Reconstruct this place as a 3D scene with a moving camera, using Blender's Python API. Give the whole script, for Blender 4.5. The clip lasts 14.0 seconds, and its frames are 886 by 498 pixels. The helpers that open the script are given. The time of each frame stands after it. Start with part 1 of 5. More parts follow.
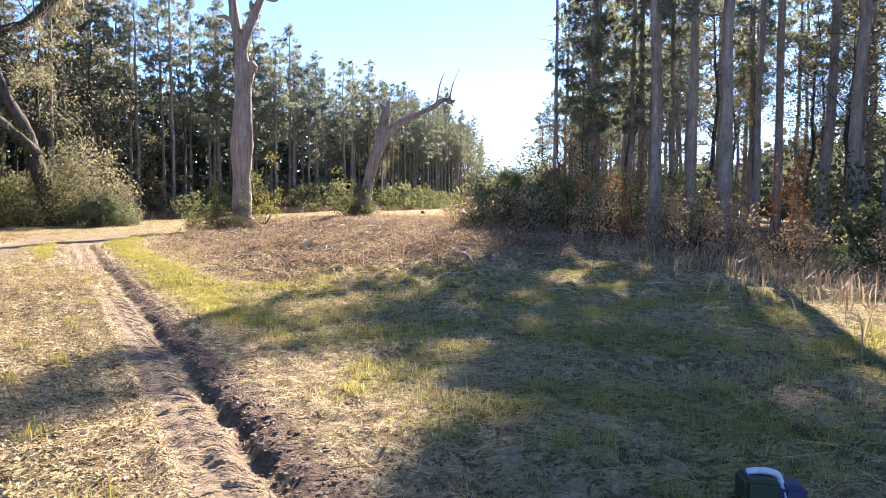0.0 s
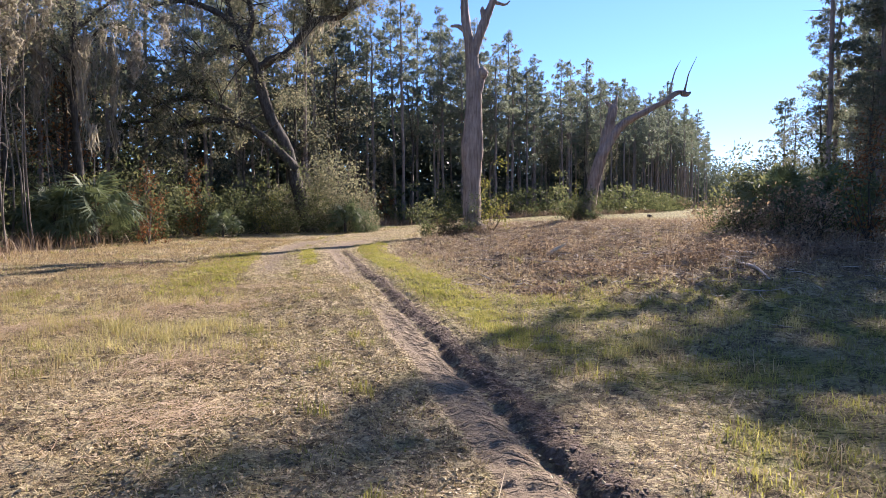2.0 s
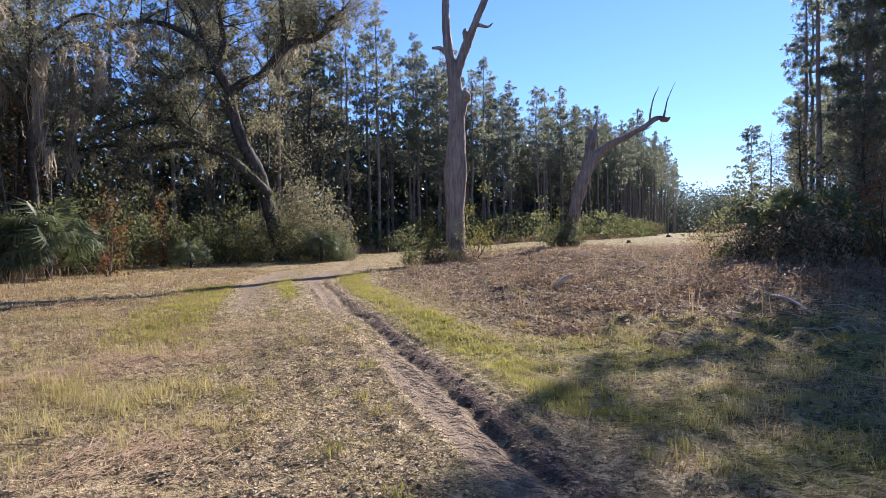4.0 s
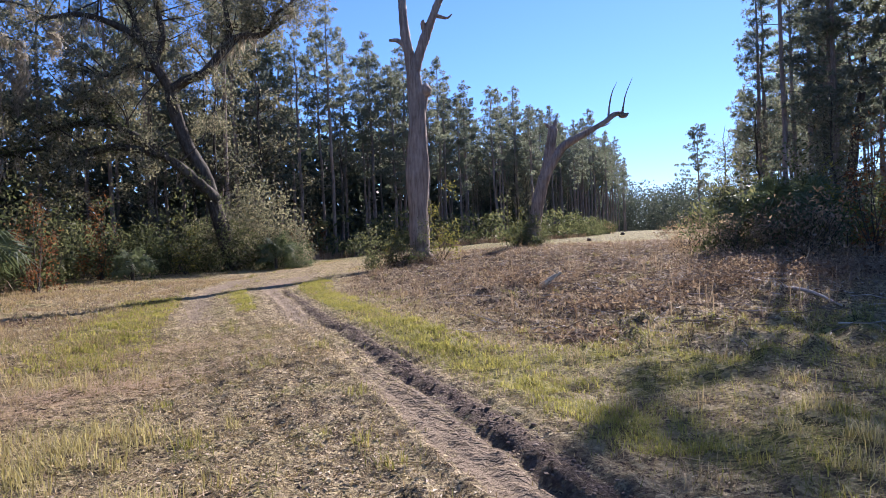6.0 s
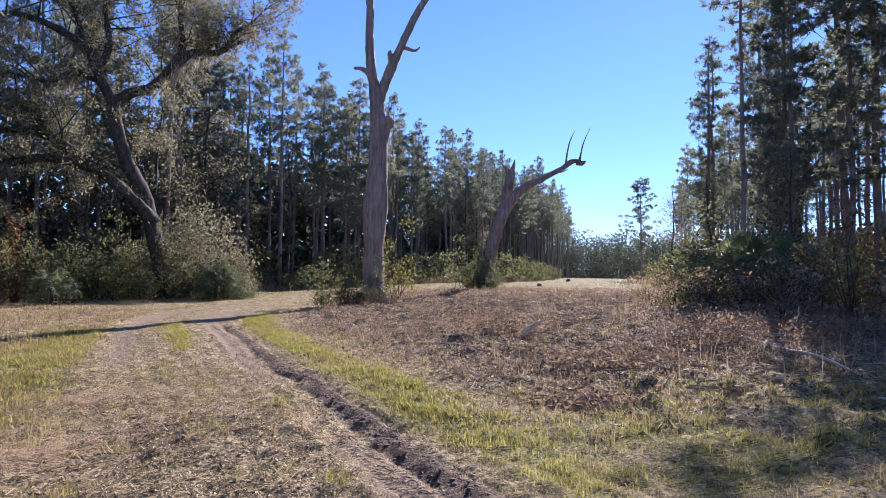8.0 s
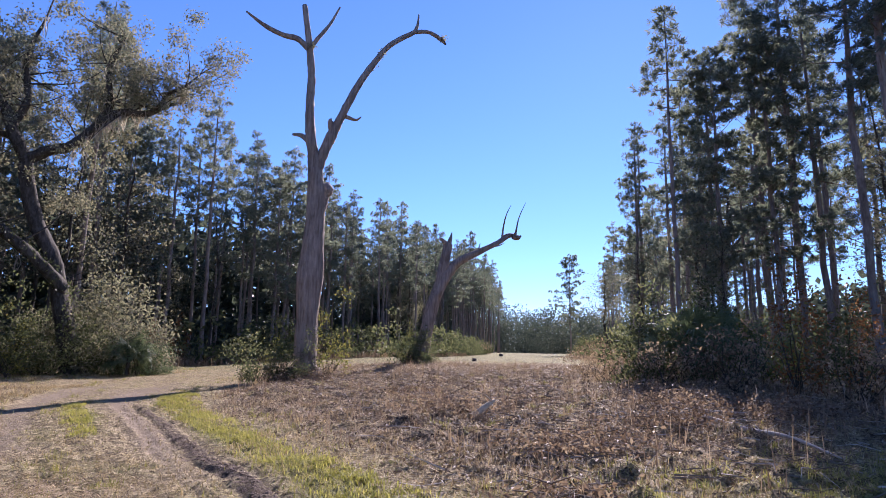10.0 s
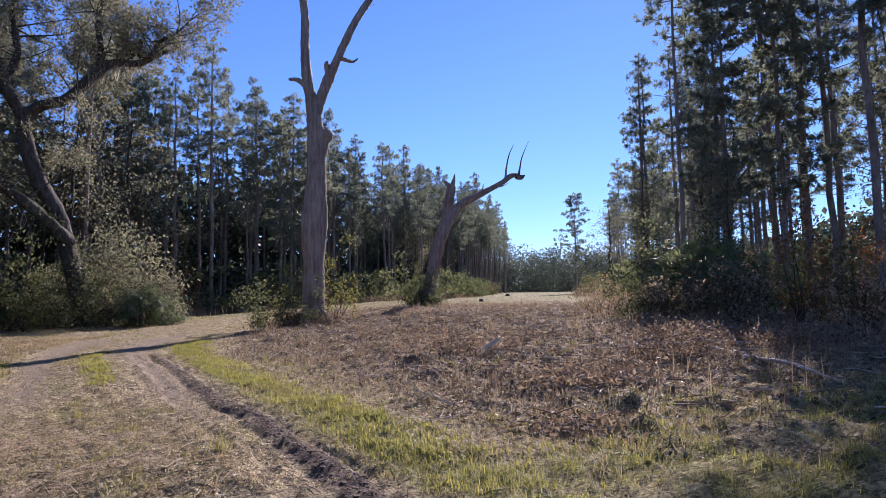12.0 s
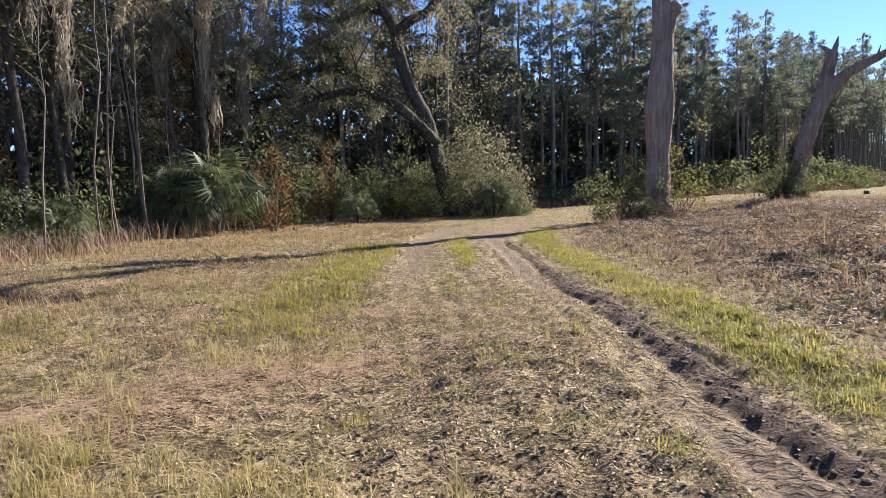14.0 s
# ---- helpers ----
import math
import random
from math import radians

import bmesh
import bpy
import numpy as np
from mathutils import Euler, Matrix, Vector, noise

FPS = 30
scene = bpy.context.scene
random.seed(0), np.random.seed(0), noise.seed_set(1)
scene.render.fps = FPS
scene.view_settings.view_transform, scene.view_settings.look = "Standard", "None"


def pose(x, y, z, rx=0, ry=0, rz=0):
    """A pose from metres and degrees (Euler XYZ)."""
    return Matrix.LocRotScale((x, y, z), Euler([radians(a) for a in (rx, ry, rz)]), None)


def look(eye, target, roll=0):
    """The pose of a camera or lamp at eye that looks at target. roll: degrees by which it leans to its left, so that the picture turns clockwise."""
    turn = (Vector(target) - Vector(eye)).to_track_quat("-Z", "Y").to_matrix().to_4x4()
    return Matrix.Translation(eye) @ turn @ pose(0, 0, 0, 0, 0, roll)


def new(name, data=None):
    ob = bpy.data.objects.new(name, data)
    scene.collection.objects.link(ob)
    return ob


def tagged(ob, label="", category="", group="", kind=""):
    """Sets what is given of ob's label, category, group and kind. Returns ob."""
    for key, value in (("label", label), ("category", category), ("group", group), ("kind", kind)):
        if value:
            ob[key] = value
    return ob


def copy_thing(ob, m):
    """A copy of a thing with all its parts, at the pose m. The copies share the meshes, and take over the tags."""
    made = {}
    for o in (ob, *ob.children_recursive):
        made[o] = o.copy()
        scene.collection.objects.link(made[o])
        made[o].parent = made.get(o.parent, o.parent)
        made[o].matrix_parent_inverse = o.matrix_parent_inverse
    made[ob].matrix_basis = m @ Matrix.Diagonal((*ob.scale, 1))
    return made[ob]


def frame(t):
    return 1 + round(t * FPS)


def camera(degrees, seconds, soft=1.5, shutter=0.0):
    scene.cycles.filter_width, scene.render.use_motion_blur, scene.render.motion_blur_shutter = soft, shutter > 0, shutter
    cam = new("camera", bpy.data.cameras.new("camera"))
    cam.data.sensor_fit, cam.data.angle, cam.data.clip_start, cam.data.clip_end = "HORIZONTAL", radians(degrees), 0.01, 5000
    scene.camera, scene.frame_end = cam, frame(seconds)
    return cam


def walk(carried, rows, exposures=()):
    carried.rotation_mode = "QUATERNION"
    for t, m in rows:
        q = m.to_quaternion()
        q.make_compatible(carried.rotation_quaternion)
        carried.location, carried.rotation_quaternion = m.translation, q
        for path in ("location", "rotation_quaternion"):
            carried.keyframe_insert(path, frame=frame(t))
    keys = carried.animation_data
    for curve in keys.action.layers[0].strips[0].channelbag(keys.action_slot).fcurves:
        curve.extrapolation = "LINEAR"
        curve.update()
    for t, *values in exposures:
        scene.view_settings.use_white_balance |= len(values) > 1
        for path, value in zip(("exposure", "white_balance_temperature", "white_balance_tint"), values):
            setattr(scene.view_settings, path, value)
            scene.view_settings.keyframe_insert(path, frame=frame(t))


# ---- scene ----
cam = camera(71.6, 14.0, 0.8)
PATH = [
    (0, (0.115, 0.104, 1.503), (0.768, 1.99, 1.374), 0.5),
    (0.5, (-0.103, 0.41, 1.552), (0.147, 2.389, 1.402), -2.4),
    (1, (-0.289, 0.88, 1.509), (-0.232, 2.876, 1.396), 1.2),
    (1.5, (-0.549, 1.252, 1.52), (-0.592, 3.25, 1.437), 0.2),
    (2, (-0.745, 1.623, 1.522), (-0.751, 3.62, 1.406), -0.3),
    (2.5, (-0.881, 1.961, 1.56), (-0.958, 3.96, 1.546), -0.3),
    (3, (-1.08, 2.31, 1.567), (-1.125, 4.308, 1.508), -0.9),
    (3.5, (-1.2, 2.741, 1.554), (-1.149, 4.74, 1.535), -3.0),
    (3.7, (-1.249, 2.877, 1.585), (-1.197, 4.876, 1.562), -1.7),
    (5.8, (-1.776, 4.478, 1.479), (-1.54, 6.463, 1.426), -0.3),
    (6, (-1.786, 4.648, 1.461), (-1.545, 6.634, 1.44), -2.3),
    (6.5, (-1.894, 5.0, 1.498), (-1.631, 6.982, 1.46), -0.7),
    (7, (-2.027, 5.366, 1.503), (-1.709, 7.341, 1.491), 0.1),
    (7.5, (-2.047, 5.762, 1.509), (-1.63, 7.714, 1.628), 0.2),
    (7.7, (-2.108, 5.872, 1.501), (-1.696, 7.826, 1.602), 0.7),
    (9.8, (-2.327, 7.022, 1.504), (-1.699, 8.902, 1.769), 0.6),
    (10, (-2.329, 7.000, 1.504), (-1.700, 8.867, 1.846), 0.9),
    (10.5, (-2.288, 6.974, 1.474), (-1.641, 8.853, 1.700), 0.0),
    (11, (-2.261, 6.996, 1.471), (-1.599, 8.874, 1.660), -0.1),
    (11.5, (-2.269, 6.960, 1.461), (-1.565, 8.823, 1.645), -0.2),
    (12, (-2.295, 6.974, 1.472), (-1.674, 8.868, 1.630), -1.0),
    (12.5, (-2.306, 7.000, 1.473), (-1.761, 8.919, 1.623), -0.9),
    (13, (-2.307, 7.071, 1.460), (-1.887, 9.019, 1.620), -2.4),
    (13.5, (-2.324, 7.168, 1.422), (-2.315, 9.167, 1.448), -3.8),
    (13.7, (-2.366, 7.210, 1.409), (-2.536, 9.202, 1.339), -2.1),
    (13.9, (-2.422, 7.263, 1.384), (-2.759, 9.228, 1.226), -1.9),
    (14, (-2.436, 7.296, 1.394), (-2.874, 9.240, 1.228), -1.1),
]
EXPOSURES = [(0.0, 2.35, 6350, 24), (0.5, 1.95, 6250, 24), (1.0, 1.75, 6150, 24), (1.5, 1.65, 5950, 25), (2.0, 1.6, 5850, 25), (3.5, 1.4, 5700, 26), (6.5, 1.32, 5500, 28), (7.5, 1.32, 5450, 31),
             (10.0, 1.25, 5450, 33), (11.0, 1.0, 5450, 33), (12.5, 1.0, 5450, 31), (13.3, 1.1, 5550, 26), (14.0, 1.42, 5850, 23)]
walk(cam, [(t, look(eye, target, roll)) for t, eye, target, roll in PATH], EXPOSURES)

# ---- world, sun, exposure ----
SUN_WAY = Vector((0.520, 0.700, 0.496)).normalized()
SUN_UP = math.asin(SUN_WAY.z)
SUN_TURN = math.atan2(SUN_WAY.x, SUN_WAY.y)
world = bpy.data.worlds.new("sky")
scene.world = world
world.use_nodes = True
_w = world.node_tree
_w.nodes.clear()
_sky = _w.nodes.new("ShaderNodeTexSky")
_sky.sky_type = "NISHITA"
_sky.sun_disc = False
_sky.sun_elevation, _sky.sun_rotation = SUN_UP, SUN_TURN
_sky.air_density, _sky.dust_density, _sky.ozone_density = 1.0, 0.02, 7.0
_bg = _w.nodes.new("ShaderNodeBackground")
_bg.inputs["Strength"].default_value = 0.072
_out = _w.nodes.new("ShaderNodeOutputWorld")
_w.links.new(_sky.outputs[0], _bg.inputs[0])
_w.links.new(_bg.outputs[0], _out.inputs[0])
_sun = bpy.data.lights.new("sun", "SUN")
_sun.energy, _sun.angle, _sun.color = 5.0, radians(0.6), (1.0, 0.89, 0.70)
sun = new("sun", _sun)
sun.matrix_world = look(SUN_WAY * 60, (0, 0, 0))
scene.view_settings.exposure = 0.8


# ---- materials ----
def ramp(nt, fac, stops):
    r = nt.nodes.new("ShaderNodeValToRGB")
    e = r.color_ramp.elements
    while len(e) < len(stops):
        e.new(0.5)
    for k, (p, c) in enumerate(stops):
        e[k].position, e[k].color = p, (*c, 1)
    nt.links.new(fac, r.inputs[0])
    return r.outputs[0]


def noise_tex(nt, co, scale, detail=5.0, rough=0.6):
    n = nt.nodes.new("ShaderNodeTexNoise")
    n.inputs["Scale"].default_value, n.inputs["Detail"].default_value, n.inputs["Roughness"].default_value = scale, detail, rough
    nt.links.new(co, n.inputs["Vector"])
    return n.outputs["Fac"]


def mix(nt, fac, a, b, how="MIX"):
    m = nt.nodes.new("ShaderNodeMix")
    m.data_type, m.blend_type = "RGBA", how
    for sock, v in ((m.inputs[0], fac), (m.inputs[6], a), (m.inputs[7], b)):
        if isinstance(v, (float, int)):
            sock.default_value = v
        elif isinstance(v, tuple):
            sock.default_value = (*v, 1)
        else:
            nt.links.new(v, sock)
    return m.outputs[2]


def calc(nt, op, a, b, clamp=False):
    m = nt.nodes.new("ShaderNodeMath")
    m.operation, m.use_clamp = op, clamp
    for sock, v in zip(m.inputs, (a, b)):
        if isinstance(v, (float, int)):
            sock.default_value = v
        else:
            nt.links.new(v, sock)
    return m.outputs[0]


def bump(nt, height, dist, strength=0.6):
    b = nt.nodes.new("ShaderNodeBump")
    b.inputs["Strength"].default_value, b.inputs["Distance"].default_value = strength, dist
    nt.links.new(height, b.inputs["Height"])
    return b.outputs[0]


def blank(name):
    m = bpy.data.materials.new(name)
    m.use_nodes = True
    nt = m.node_tree
    return m, nt, nt.nodes["Principled BSDF"], nt.nodes["Material Output"]


def coords(nt):
    return nt.nodes.new("ShaderNodeNewGeometry").outputs["Position"]


def leaf_material(name, stops, through_light=0.4, gloss=0.15, tree_shift=0.25):
    """Foliage: colour varies from leaf to leaf, from plant to plant and in patches; light passes through."""
    m, nt, bsdf, out = blank(name)
    geo = nt.nodes.new("ShaderNodeNewGeometry")
    info = nt.nodes.new("ShaderNodeObjectInfo")
    patch = noise_tex(nt, geo.outputs["Position"], 0.6, 2.0)
    f = calc(nt, "ADD", calc(nt, "MULTIPLY", geo.outputs["Random Per Island"], 0.55), calc(nt, "MULTIPLY", patch, 0.45))
    f = calc(nt, "ADD", f, calc(nt, "MULTIPLY", calc(nt, "SUBTRACT", info.outputs["Random"], 0.5), tree_shift), True)
    col = ramp(nt, f, stops)
    nt.links.new(col, bsdf.inputs["Base Color"])
    bsdf.inputs["Roughness"].default_value = 0.55
    bsdf.inputs["Specular IOR Level"].default_value = gloss
    tr = nt.nodes.new("ShaderNodeBsdfTranslucent")
    nt.links.new(mix(nt, 1.0, col, (1.0, 1.0, 0.8), "MULTIPLY"), tr.inputs["Color"])
    mx = nt.nodes.new("ShaderNodeMixShader")
    mx.inputs[0].default_value = through_light
    nt.links.new(bsdf.outputs[0], mx.inputs[1])
    nt.links.new(tr.outputs[0], mx.inputs[2])
    nt.links.new(mx.outputs[0], out.inputs["Surface"])
    return m


def bark_material(name, stops, stretch=0.25, scale=9.0, depth=0.02):
    m, nt, bsdf, out = blank(name)
    tc = nt.nodes.new("ShaderNodeTexCoord")
    mp = nt.nodes.new("ShaderNodeMapping")
    mp.inputs["Scale"].default_value = (1, 1, stretch)
    nt.links.new(tc.outputs["Object"], mp.inputs["Vector"])
    fine = noise_tex(nt, mp.outputs[0], scale, 6.0, 0.65)
    coarse = noise_tex(nt, tc.outputs["Object"], 0.9, 3.0)
    f = calc(nt, "ADD", calc(nt, "MULTIPLY", fine, 0.65), calc(nt, "MULTIPLY", coarse, 0.35))
    nt.links.new(ramp(nt, f, stops), bsdf.inputs["Base Color"])
    bsdf.inputs["Roughness"].default_value = 0.9
    bsdf.inputs["Specular IOR Level"].default_value = 0.15
    nt.links.new(bump(nt, fine, depth, 0.8), bsdf.inputs["Normal"])
    return m


def cells(nt, co, scale, squash):
    """Irregular flakes: a random value for each, and the distance to its middle."""
    mp = nt.nodes.new("ShaderNodeMapping")
    mp.inputs["Scale"].default_value = squash
    mp.inputs["Rotation"].default_value = (0, 0, squash[0])
    nt.links.new(co, mp.inputs["Vector"])
    wob = nt.nodes.new("ShaderNodeTexNoise")
    wob.inputs["Scale"].default_value = scale * 0.6
    nt.links.new(mp.outputs[0], wob.inputs["Vector"])
    add = nt.nodes.new("ShaderNodeVectorMath")
    add.operation = "MULTIPLY_ADD"
    add.inputs[1].default_value = (1.6 / scale,) * 3
    nt.links.new(wob.outputs["Color"], add.inputs[0])
    nt.links.new(mp.outputs[0], add.inputs[2])
    v = nt.nodes.new("ShaderNodeTexVoronoi")
    v.inputs["Scale"].default_value = scale
    nt.links.new(add.outputs[0], v.inputs["Vector"])
    sep = nt.nodes.new("ShaderNodeSeparateColor")
    nt.links.new(v.outputs["Color"], sep.inputs[0])
    return sep.outputs[0], v.outputs["Distance"]


def ground_material():
    m, nt, bsdf, out = blank("ground")
    co = coords(nt)

    def layer(name):
        a = nt.nodes.new("ShaderNodeAttribute")
        a.attribute_name = name
        return a.outputs["Fac"]

    fine, mid, big = noise_tex(nt, co, 45.0, 6.0, 0.75), noise_tex(nt, co, 6.0, 6.0, 0.7), noise_tex(nt, co, 0.7, 4.0)
    patch, spot = noise_tex(nt, co, 1.7, 6.0, 0.7), noise_tex(nt, co, 16.0, 5.0, 0.7)
    flake, flake_d = cells(nt, co, 34.0, (1.0, 1.0, 1.0))
    straw, straw_d = cells(nt, co, 30.0, (0.35, 1.6, 1.0))
    clump, clump_d = cells(nt, co, 8.0, (1.0, 0.8, 1.0))
    vary = calc(nt, "ADD", calc(nt, "MULTIPLY", flake, 0.6), calc(nt, "MULTIPLY", fine, 0.5))
    vary2 = calc(nt, "ADD", calc(nt, "MULTIPLY", straw, 0.55), calc(nt, "MULTIPLY", spot, 0.55))
    litter = ramp(nt, vary, [(0.22, (0.035, 0.026, 0.02)), (0.42, (0.18, 0.13, 0.088)), (0.6, (0.33, 0.26, 0.14)), (0.78, (0.46, 0.375, 0.205)), (0.95, (0.55, 0.47, 0.30))])
    thatch = ramp(nt, vary2, [(0.25, (0.06, 0.048, 0.028)), (0.45, (0.26, 0.20, 0.10)), (0.62, (0.48, 0.375, 0.195)), (0.85, (0.68, 0.56, 0.33))])
    green = ramp(nt, vary2, [(0.25, (0.035, 0.04, 0.015)), (0.45, (0.13, 0.13, 0.045)), (0.65, (0.26, 0.245, 0.08)), (0.85, (0.45, 0.40, 0.16))])
    brown = ramp(nt, vary, [(0.25, (0.03, 0.02, 0.015)), (0.45, (0.12, 0.08, 0.057)), (0.62, (0.27, 0.195, 0.115)), (0.85, (0.48, 0.375, 0.22))])
    dirt = ramp(nt, mid, [(0.3, (0.155, 0.118, 0.08)), (0.7, (0.29, 0.225, 0.15))])
    dirt = mix(nt, 0.45, dirt, ramp(nt, fine, [(0.3, (0.10, 0.076, 0.053)), (0.7, (0.42, 0.335, 0.235))]))
    mud = ramp(nt, spot, [(0.3, (0.04, 0.029, 0.022)), (0.5, (0.11, 0.081, 0.06)), (0.7, (0.25, 0.19, 0.145))])
    rag = calc(nt, "MULTIPLY", calc(nt, "SUBTRACT", calc(nt, "ADD", calc(nt, "MULTIPLY", mid, 0.6), calc(nt, "MULTIPLY", spot, 0.4)), 0.5), 3.0)

    def ragged(name):
        return calc(nt, "MULTIPLY", calc(nt, "SUBTRACT", calc(nt, "ADD", layer(name), rag), 0.32), 2.2, True)

    def above(value, edge, slope):
        return calc(nt, "MULTIPLY", calc(nt, "SUBTRACT", value, edge), slope, True)

    col = mix(nt, above(spot, 0.47, 6.0), litter, thatch)
    col = mix(nt, calc(nt, "MULTIPLY", above(big, 0.45, 4.0), 0.55), col, green)
    col = mix(nt, calc(nt, "MULTIPLY", above(patch, 0.54, 7.0), 0.7), col, brown)
    rough_brush = mix(nt, above(patch, 0.5, 6.0), brown, thatch)
    col = mix(nt, ragged("grass"), col, green)
    col = mix(nt, ragged("brush"), col, rough_brush)
    col = mix(nt, calc(nt, "MULTIPLY", above(clump, 0.64, 8.0), 0.5), col, (0.085, 0.063, 0.042))
    col = mix(nt, calc(nt, "MULTIPLY", above(calc(nt, "SUBTRACT", 0.24, clump), 0.0, 9.0), 0.35), col, (0.56, 0.45, 0.28))
    col = mix(nt, ragged("dirt"), col, dirt)
    col = mix(nt, ragged("mud"), col, mud)
    nt.links.new(col, bsdf.inputs["Base Color"])
    bsdf.inputs["Roughness"].default_value = 0.95
    bsdf.inputs["Specular IOR Level"].default_value = 0.1
    soft = calc(nt, "SUBTRACT", 1.0, calc(nt, "MULTIPLY", layer("dirt"), 0.6))
    h = calc(nt, "ADD", calc(nt, "MULTIPLY", calc(nt, "ADD", flake, straw_d), 0.5), calc(nt, "ADD", fine, calc(nt, "MULTIPLY", spot, 2.0)))
    # chevron lug marks of the tyre print
    split = nt.nodes.new("ShaderNodeSeparateXYZ")
    nt.links.new(co, split.inputs[0])
    side = layer("across")
    slant = calc(nt, "ADD", split.outputs["Y"], calc(nt, "MULTIPLY", calc(nt, "ABSOLUTE", side, 0.0), 0.55))
    half = calc(nt, "MULTIPLY", calc(nt, "GREATER_THAN", side, 0.0), math.pi)
    wave = calc(nt, "SINE", calc(nt, "ADD", calc(nt, "ADD", calc(nt, "MULTIPLY", slant, 2 * math.pi / 0.085), half), calc(nt, "MULTIPLY", mid, 1.6)), 0.0)
    lug = calc(nt, "MULTIPLY", calc(nt, "ADD", calc(nt, "MULTIPLY", wave, 2.0), 0.5), 0.7, True)
    lug = calc(nt, "MULTIPLY", calc(nt, "MULTIPLY", lug, layer("print")), above(mid, 0.36, 5.0))
    worn = calc(nt, "MULTIPLY", calc(nt, "ADD", calc(nt, "ABSOLUTE", side, 0.0), 0.06), 4.0, True)
    h = calc(nt, "ADD", calc(nt, "MULTIPLY", h, soft), calc(nt, "MULTIPLY", calc(nt, "MULTIPLY", lug, worn), 1.5))
    nt.links.new(bump(nt, h, 0.035, 1.0), bsdf.inputs["Normal"])
    return m


MAT_GROUND = ground_material()
MAT_PINE_BARK = bark_material("pine_bark", [(0.3, (0.09, 0.072, 0.062)), (0.5, (0.24, 0.195, 0.165)), (0.7, (0.42, 0.35, 0.29))])
MAT_DEAD_WOOD = bark_material("dead_wood", [(0.28, (0.06, 0.046, 0.039)), (0.42, (0.20, 0.158, 0.13)), (0.56, (0.33, 0.27, 0.23)), (0.75, (0.50, 0.43, 0.37))], 0.1, 9.0, 0.08)
MAT_OAK_BARK = bark_material("oak_bark", [(0.3, (0.022, 0.018, 0.015)), (0.5, (0.07, 0.06, 0.048)), (0.7, (0.17, 0.15, 0.125))], 0.35, 8.0, 0.04)
MAT_PALE_STEM = bark_material("pale_stem", [(0.3, (0.09, 0.075, 0.06)), (0.7, (0.26, 0.225, 0.185))])
MAT_STICK = bark_material("stick", [(0.3, (0.07, 0.05, 0.036)), (0.7, (0.30, 0.235, 0.17))], 1.0, 14.0, 0.005)
MAT_PALE_STICK = bark_material("bleached_stick", [(0.3, (0.28, 0.235, 0.19)), (0.7, (0.60, 0.53, 0.44))], 1.0, 14.0, 0.005)
MAT_SPLIT_WOOD = bark_material("split_wood", [(0.3, (0.40, 0.30, 0.19)), (0.7, (0.66, 0.54, 0.38))], 1.0, 14.0, 0.005)
MAT_NEEDLE = leaf_material("pine_needle", [(0.1, (0.08, 0.10, 0.082)), (0.5, (0.17, 0.195, 0.155)), (0.8, (0.27, 0.285, 0.225)), (1.0, (0.36, 0.345, 0.265))], 0.6, 0.5)
MAT_OAK_LEAF = leaf_material("oak_leaf", [(0.1, (0.075, 0.08, 0.058)), (0.5, (0.175, 0.175, 0.125)), (0.9, (0.33, 0.30, 0.22))], 0.58)
MAT_DARK_LEAF = leaf_material("dark_leaf", [(0.1, (0.045, 0.058, 0.03)), (0.5, (0.105, 0.122, 0.06)), (0.9, (0.23, 0.225, 0.115))], 0.55)
MAT_OLIVE_LEAF = leaf_material("olive_leaf", [(0.1, (0.10, 0.103, 0.07)), (0.5, (0.21, 0.205, 0.14)), (0.9, (0.38, 0.345, 0.25))], 0.55)
MAT_RUSSET_LEAF = leaf_material("russet_leaf", [(0.1, (0.07, 0.03, 0.015)), (0.5, (0.22, 0.10, 0.045)), (0.9, (0.40, 0.20, 0.08))], 0.4)
MAT_TAN_LEAF = leaf_material("dry_weed", [(0.1, (0.12, 0.085, 0.06)), (0.5, (0.30, 0.22, 0.15)), (0.9, (0.50, 0.39, 0.27))], 0.5)
MAT_YELLOW_LEAF = leaf_material("yellow_leaf", [(0.1, (0.08, 0.09, 0.025)), (0.5, (0.18, 0.18, 0.05)), (0.9, (0.34, 0.30, 0.09))], 0.5)
MAT_PALM_LEAF = leaf_material("palm_leaf", [(0.1, (0.04, 0.06, 0.03)), (0.5, (0.09, 0.12, 0.06)), (0.9, (0.19, 0.215, 0.115))], 0.4, 0.3)
MAT_MOSS = leaf_material("spanish_moss", [(0.1, (0.21, 0.185, 0.155)), (0.5, (0.37, 0.33, 0.285)), (0.9, (0.52, 0.47, 0.41))], 0.55, 0.05)
MAT_GRASS = leaf_material("live_grass", [(0.1, (0.11, 0.13, 0.03)), (0.45, (0.23, 0.225, 0.06)), (0.8, (0.38, 0.335, 0.11)), (1.0, (0.50, 0.41, 0.20))], 0.5, 0.2)
MAT_DRY_GRASS = leaf_material("dry_grass", [(0.1, (0.16, 0.115, 0.06)), (0.5, (0.40, 0.305, 0.17)), (0.9, (0.66, 0.53, 0.32))], 0.4, 0.15)
MAT_WEED = leaf_material("brown_weed", [(0.1, (0.07, 0.045, 0.033)), (0.5, (0.25, 0.175, 0.125)), (0.9, (0.48, 0.37, 0.26))], 0.35, 0.1)
MAT_LITTER = leaf_material("fallen_leaf", [(0.05, (0.11, 0.075, 0.05)), (0.4, (0.27, 0.20, 0.11)), (0.7, (0.43, 0.345, 0.19)), (1.0, (0.58, 0.49, 0.31))], 0.1, 0.2)
